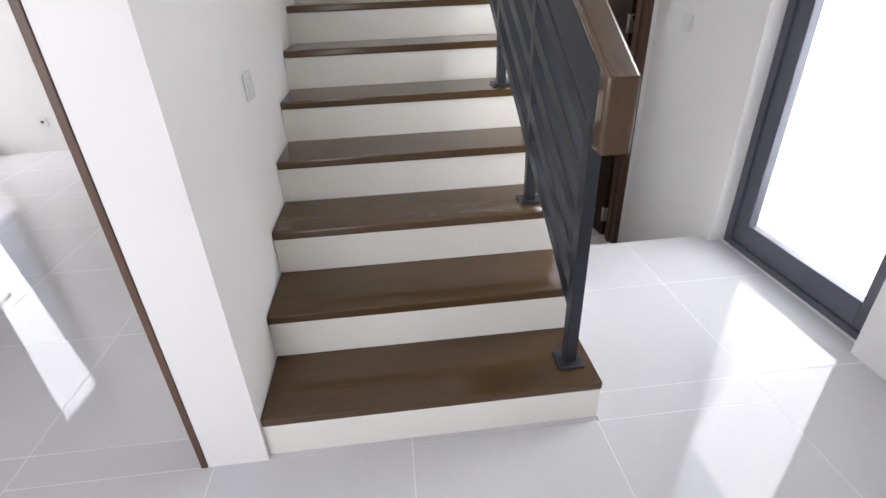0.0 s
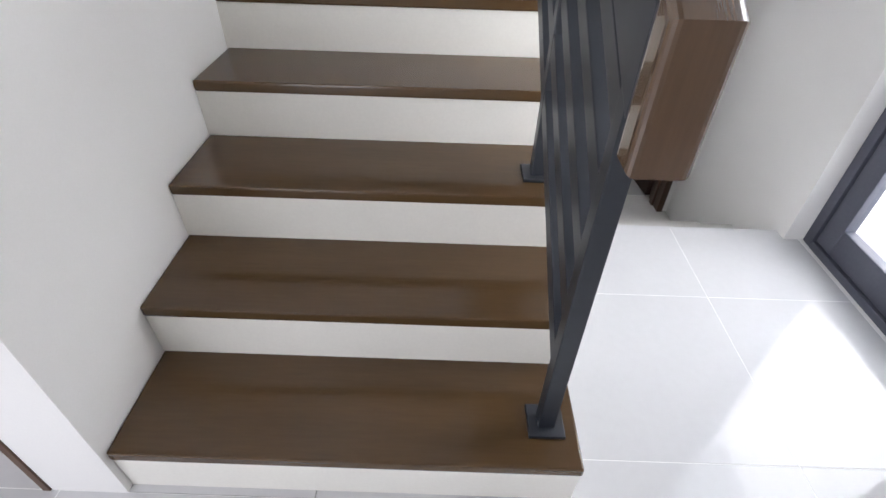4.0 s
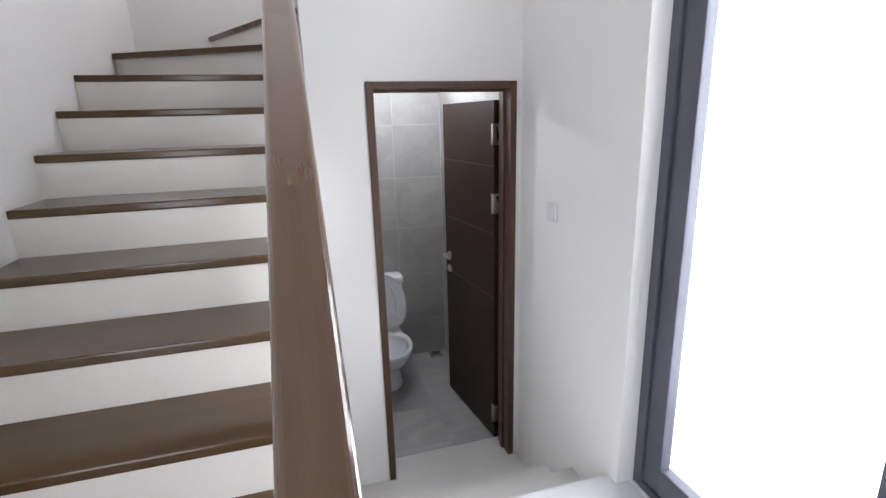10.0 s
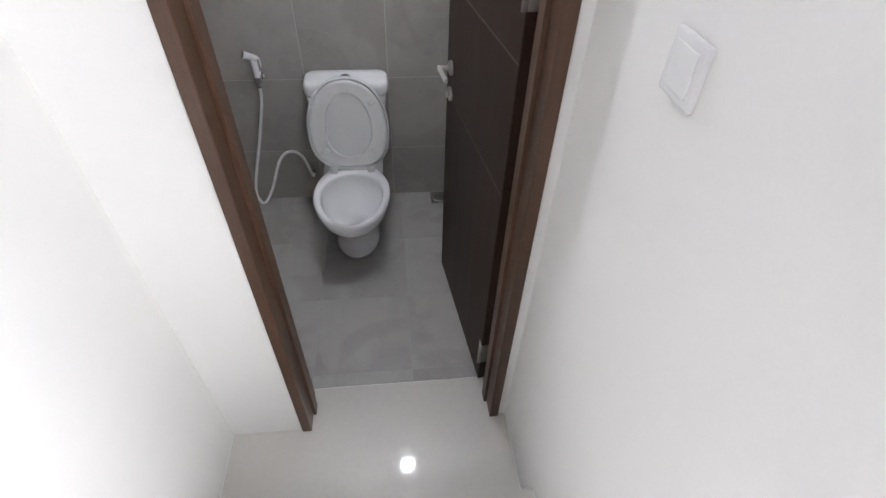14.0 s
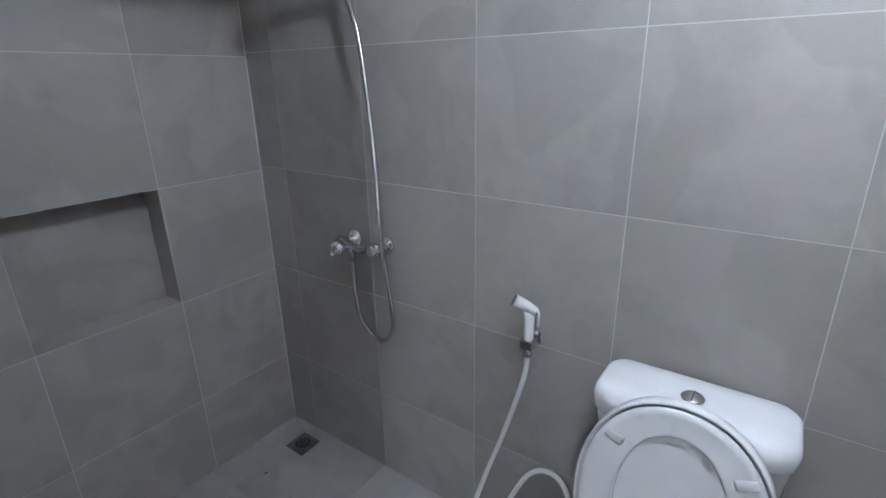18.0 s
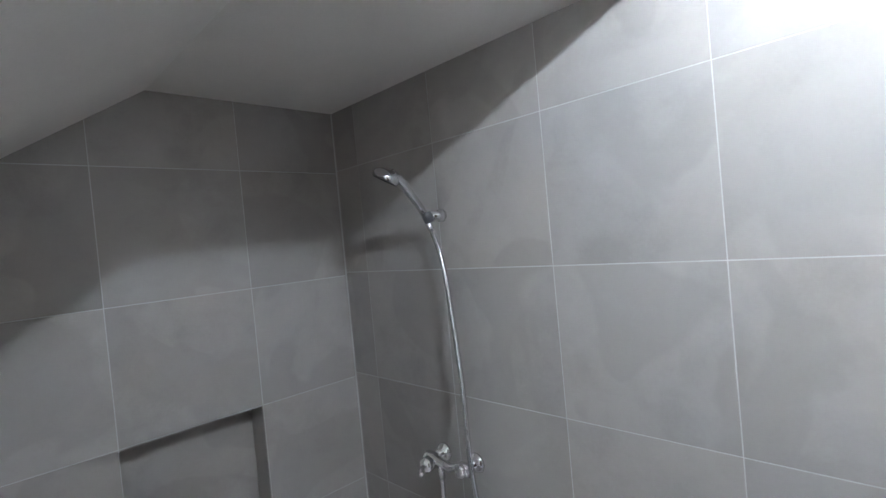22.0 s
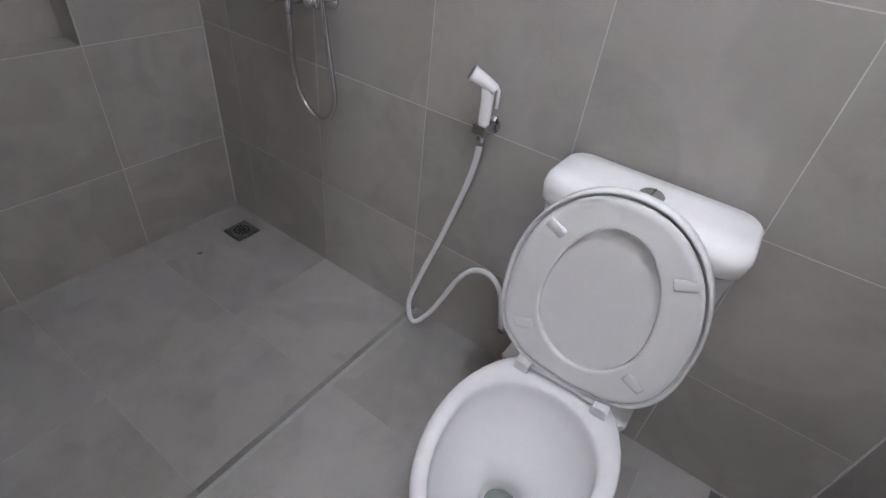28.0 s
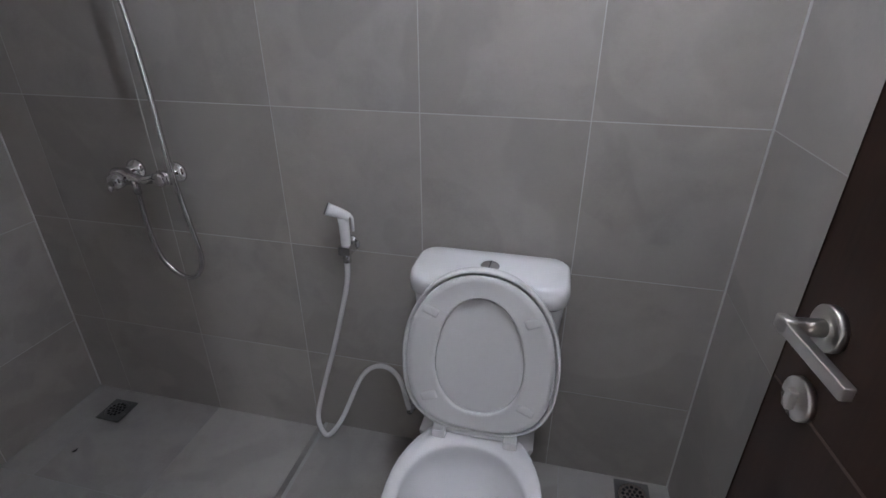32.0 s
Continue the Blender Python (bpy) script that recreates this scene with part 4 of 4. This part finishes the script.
part("lever", tube(spline([(SIDE_X + 0.012, GY0 + 0.05, 1.12), (SIDE_X + 0.014, GY0 + 0.10, 1.12), (SIDE_X + 0.014, GY0 + 0.17, 1.115), (SIDE_X + 0.006, GY0 + 0.185, 1.09)], 5), 0.009, 10), M_STEEL, gh, "", True)
so = thing("wall_socket", "small white socket on the side room wall", "socket", (-2.60, FARY, 0.27))
part("plate", boxed(-2.64, -2.56, FARY - 0.009, FARY - 0.0005, 0.23, 0.31, 0.003), M_PLASTIC, so)
part("insert", lathe([(0.001, 0), (0.013, 0), (0.013, 0.004), (0.001, 0.004)], (-2.60, FARY - 0.0088, 0.27), (0, -1, 0), 20), M_DARK, so, "dark socket insert", True)
fw = thing("front_window", "wide white framed front window", "window", (-1.5, -2.5, 0.4), kind="structure")
for nm, a in (("frame", (-3.1, -3.04, 0.4, 2.5)), ("frame", (0.04, 0.1, 0.4, 2.5)), ("frame", (-3.04, 0.04, 0.4, 0.46)), ("frame", (-3.04, 0.04, 2.44, 2.5)), ("mullion", (-1.53, -1.47, 0.46, 2.44))):
    part(nm, boxed(a[0], a[1], -2.50, -2.45, a[2], a[3], 0.003), M_ALU, fw)

# unseen frame added around the opening of the stairwell fill lamp
uw = thing("added_upper_window", "added white framed window high in the stairwell, out of view", "window", (2.2, 2.9, 3.1), kind="structure")
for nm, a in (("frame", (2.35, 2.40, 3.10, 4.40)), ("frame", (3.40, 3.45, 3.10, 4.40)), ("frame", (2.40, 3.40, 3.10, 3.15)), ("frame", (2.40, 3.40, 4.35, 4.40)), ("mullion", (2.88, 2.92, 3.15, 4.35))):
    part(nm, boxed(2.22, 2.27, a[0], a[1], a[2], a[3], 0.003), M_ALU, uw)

# ---- glowing slabs in place of the blown-out daylight outside; they also light the rooms ----
back_mat = glow("glowing_white_backdrop", (0.98, 0.99, 1.0), 3.2)
structure("backdrop", slab(9.0, 9.1, -14, 16, -0.62, 12), back_mat, "glowing white slab standing in for the bright outside of the glass door", "backdrop")
structure("backdrop_garden", slab(-14.1, -14.0, -8, 14, -0.62, 9), back_mat, "glowing white slab standing in for daylight beyond the garden door", "backdrop")

# ---- tiles: one piece each, on their beds ----
def tile(parent, mat, x0, x1, y0, y1, z0, z1):
    return part("tile", boxed(x0, x1, y0, y1, z0, z1, 0.0005), mat, parent)


def cuts(start, step, lo, hi):
    """Edges from lo to hi at start + n * step."""
    n0 = math.ceil((lo - start) / step - 1e-6)
    c = [lo]
    while start + n0 * step < hi - 1e-6:
        v = start + n0 * step
        if v > lo + 1e-6:
            c.append(v)
        n0 += 1
    return list(zip(c, c[1:] + [hi]))


G = 0.0012
FX, FY = cuts(1.044, 0.6035, -4.4, XR + 0.06), cuts(0.107, 0.604, -2.4, FARY)
for xa, xb in FX:
    for ya, yb in FY:
        areas = []
        if yb <= -0.012:
            areas = [(xa, xb, ya, yb)]
        elif ya < -0.012:
            areas = [(xa, xb, ya, -0.012 + 0.0)]
            ya2 = -0.012
            if xb <= -0.18:
                areas = [(xa, xb, ya, yb)]
            elif xa < -0.18:
                areas += [(xa, -0.181, ya2, yb)]
            if xb > STAIR_X:
                areas += [(max(xa, STAIR_X), xb, ya2, yb)] if xa < STAIR_X else []
                if xa >= STAIR_X:
                    areas = [(xa, xb, ya, yb)]
            if xa < STAIR_X and xb > -0.18:
                areas += [(max(xa, -0.18), min(xb, STAIR_X), ya2, 0.035)]
        else:
            if xa < -0.18:
                areas.append((xa, min(xb, -0.181), ya, yb))
            if xb > STAIR_X and ya < Y_EDGE:
                areas.append((max(xa, STAIR_X), xb, ya, min(yb, Y_EDGE)))
        for a, b, c, d in areas:
            if b - a > 0.01 and d - c > 0.01:
                tile(floor_lobby, M_FLOOR, a + G, b - G, c + G, d - G, -0.010, 0.0)

ROWS_Z = cuts(0.594, 0.4027, LOW - DROP - 0.01, CEIL_B)
for xa, xb in cuts(0.8745, 0.4090, XL, 2.070):
    for za, zb in ROWS_Z:
        if xb < SOF_X and za > SOF_Z:
            continue
        tile(bath_back, M_WTILE, xa + G, xb - G, Y_BACK, Y_BACK + 0.010, za + G, zb - G)
for ya, yb in cuts(NY1, NY1 - NY0, 2.136, Y_BACK):
    for za, zb in cuts(NZ1, NZ1 - NZ0, LOW - DROP - 0.01, CEIL_B):
        if za < SOF_Z:
            zb = min(zb, SOF_Z + 0.03)
            if abs(ya - NY0) < 0.01 and abs(za - NZ0) < 0.01:
                tile(bath_left, M_WTILE, XL - 0.112, XL - 0.102, NY0, NY1, NZ0, NZ1)
                continue
            tile(bath_left, M_WTILE, XL - 0.010, XL, ya + G, yb - G, za + G, zb - G)
for ya, yb in cuts(3.077, 0.4253, 2.136, Y_BACK):
    for za, zb in ROWS_Z:
        tile(bath_right, M_WTILE, 2.070, 2.080, ya + G, yb - G, za + G, zb - G)
for lo, hi, top in ((XL, STAIR_X, 1.16), (STAIR_X, DX0, CEIL_B)):
    for xa, xb in cuts(0.8745, 0.4116, lo, hi):
        for za, zb in ROWS_Z:
            if za < top:
                tile(bath_front, M_WTILE, xa + G, xb - G, 2.136, 2.146, za + G, min(zb, top) - G)
for y0, y1, z0, z1 in ((NY0, NY1, NZ0, NZ0 + 0.003), (NY0, NY1, NZ1 - 0.003, NZ1), (NY0, NY0 + 0.003, NZ0 + 0.003, NZ1 - 0.003), (NY1 - 0.003, NY1, NZ0 + 0.003, NZ1 - 0.003)):
    part("niche_edge", boxed(XL - 0.101, XL - 0.001, y0, y1, z0, z1, 0.001), M_WTILE, bath_left)

# bathroom floor, and the shower floor a little lower beyond a bevelled edge
for xa, xb in cuts(KX, 0.41, KX, 2.070):
    for ya, yb in cuts(3.05, 0.41, 2.173, Y_BACK):
        tile(floor_bath, M_FTILE, xa + G, xb - G, ya + G, yb - G, LOW - 0.010, LOW)
for xa, xb in cuts(KX - RAMP, 0.41, XL, KX - RAMP):
    for ya, yb in cuts(3.05, 0.41, 2.147, Y_BACK):
        tile(floor_bath, M_FTILE, xa + G, xb - G, ya + G, yb - G, LOW - DROP - 0.010, LOW - DROP)
for ya, yb in cuts(3.05, 0.41, 2.147, Y_BACK):
    part("edge_tile", prism([(KX - 0.0005, LOW - 0.0006), (KX - RAMP, LOW - DROP + 0.0005), (KX - RAMP, LOW - DROP - 0.009), (KX - 0.0005, LOW - DROP - 0.009)], "y", ya + G, yb - G), M_FTILE, floor_bath, "bevelled grey edge tile of the shower floor")

# pale sealant lines in the tiled corners
for x0, x1, parent in ((XL, XL + 0.004, bath_left), (2.066, 2.070, bath_right)):
    part("corner_joint", boxed(x0 + (0.0002 if x0 > 1 else -0.0006), x1 + (0.0006 if x0 > 1 else -0.0002), Y_BACK - 0.004, Y_BACK + 0.0006, LOW - 0.02, SOF_Z - 0.002 if x0 < 1 else CEIL_B - 0.001), M_BGROUT, parent, "pale sealant line in the corner")
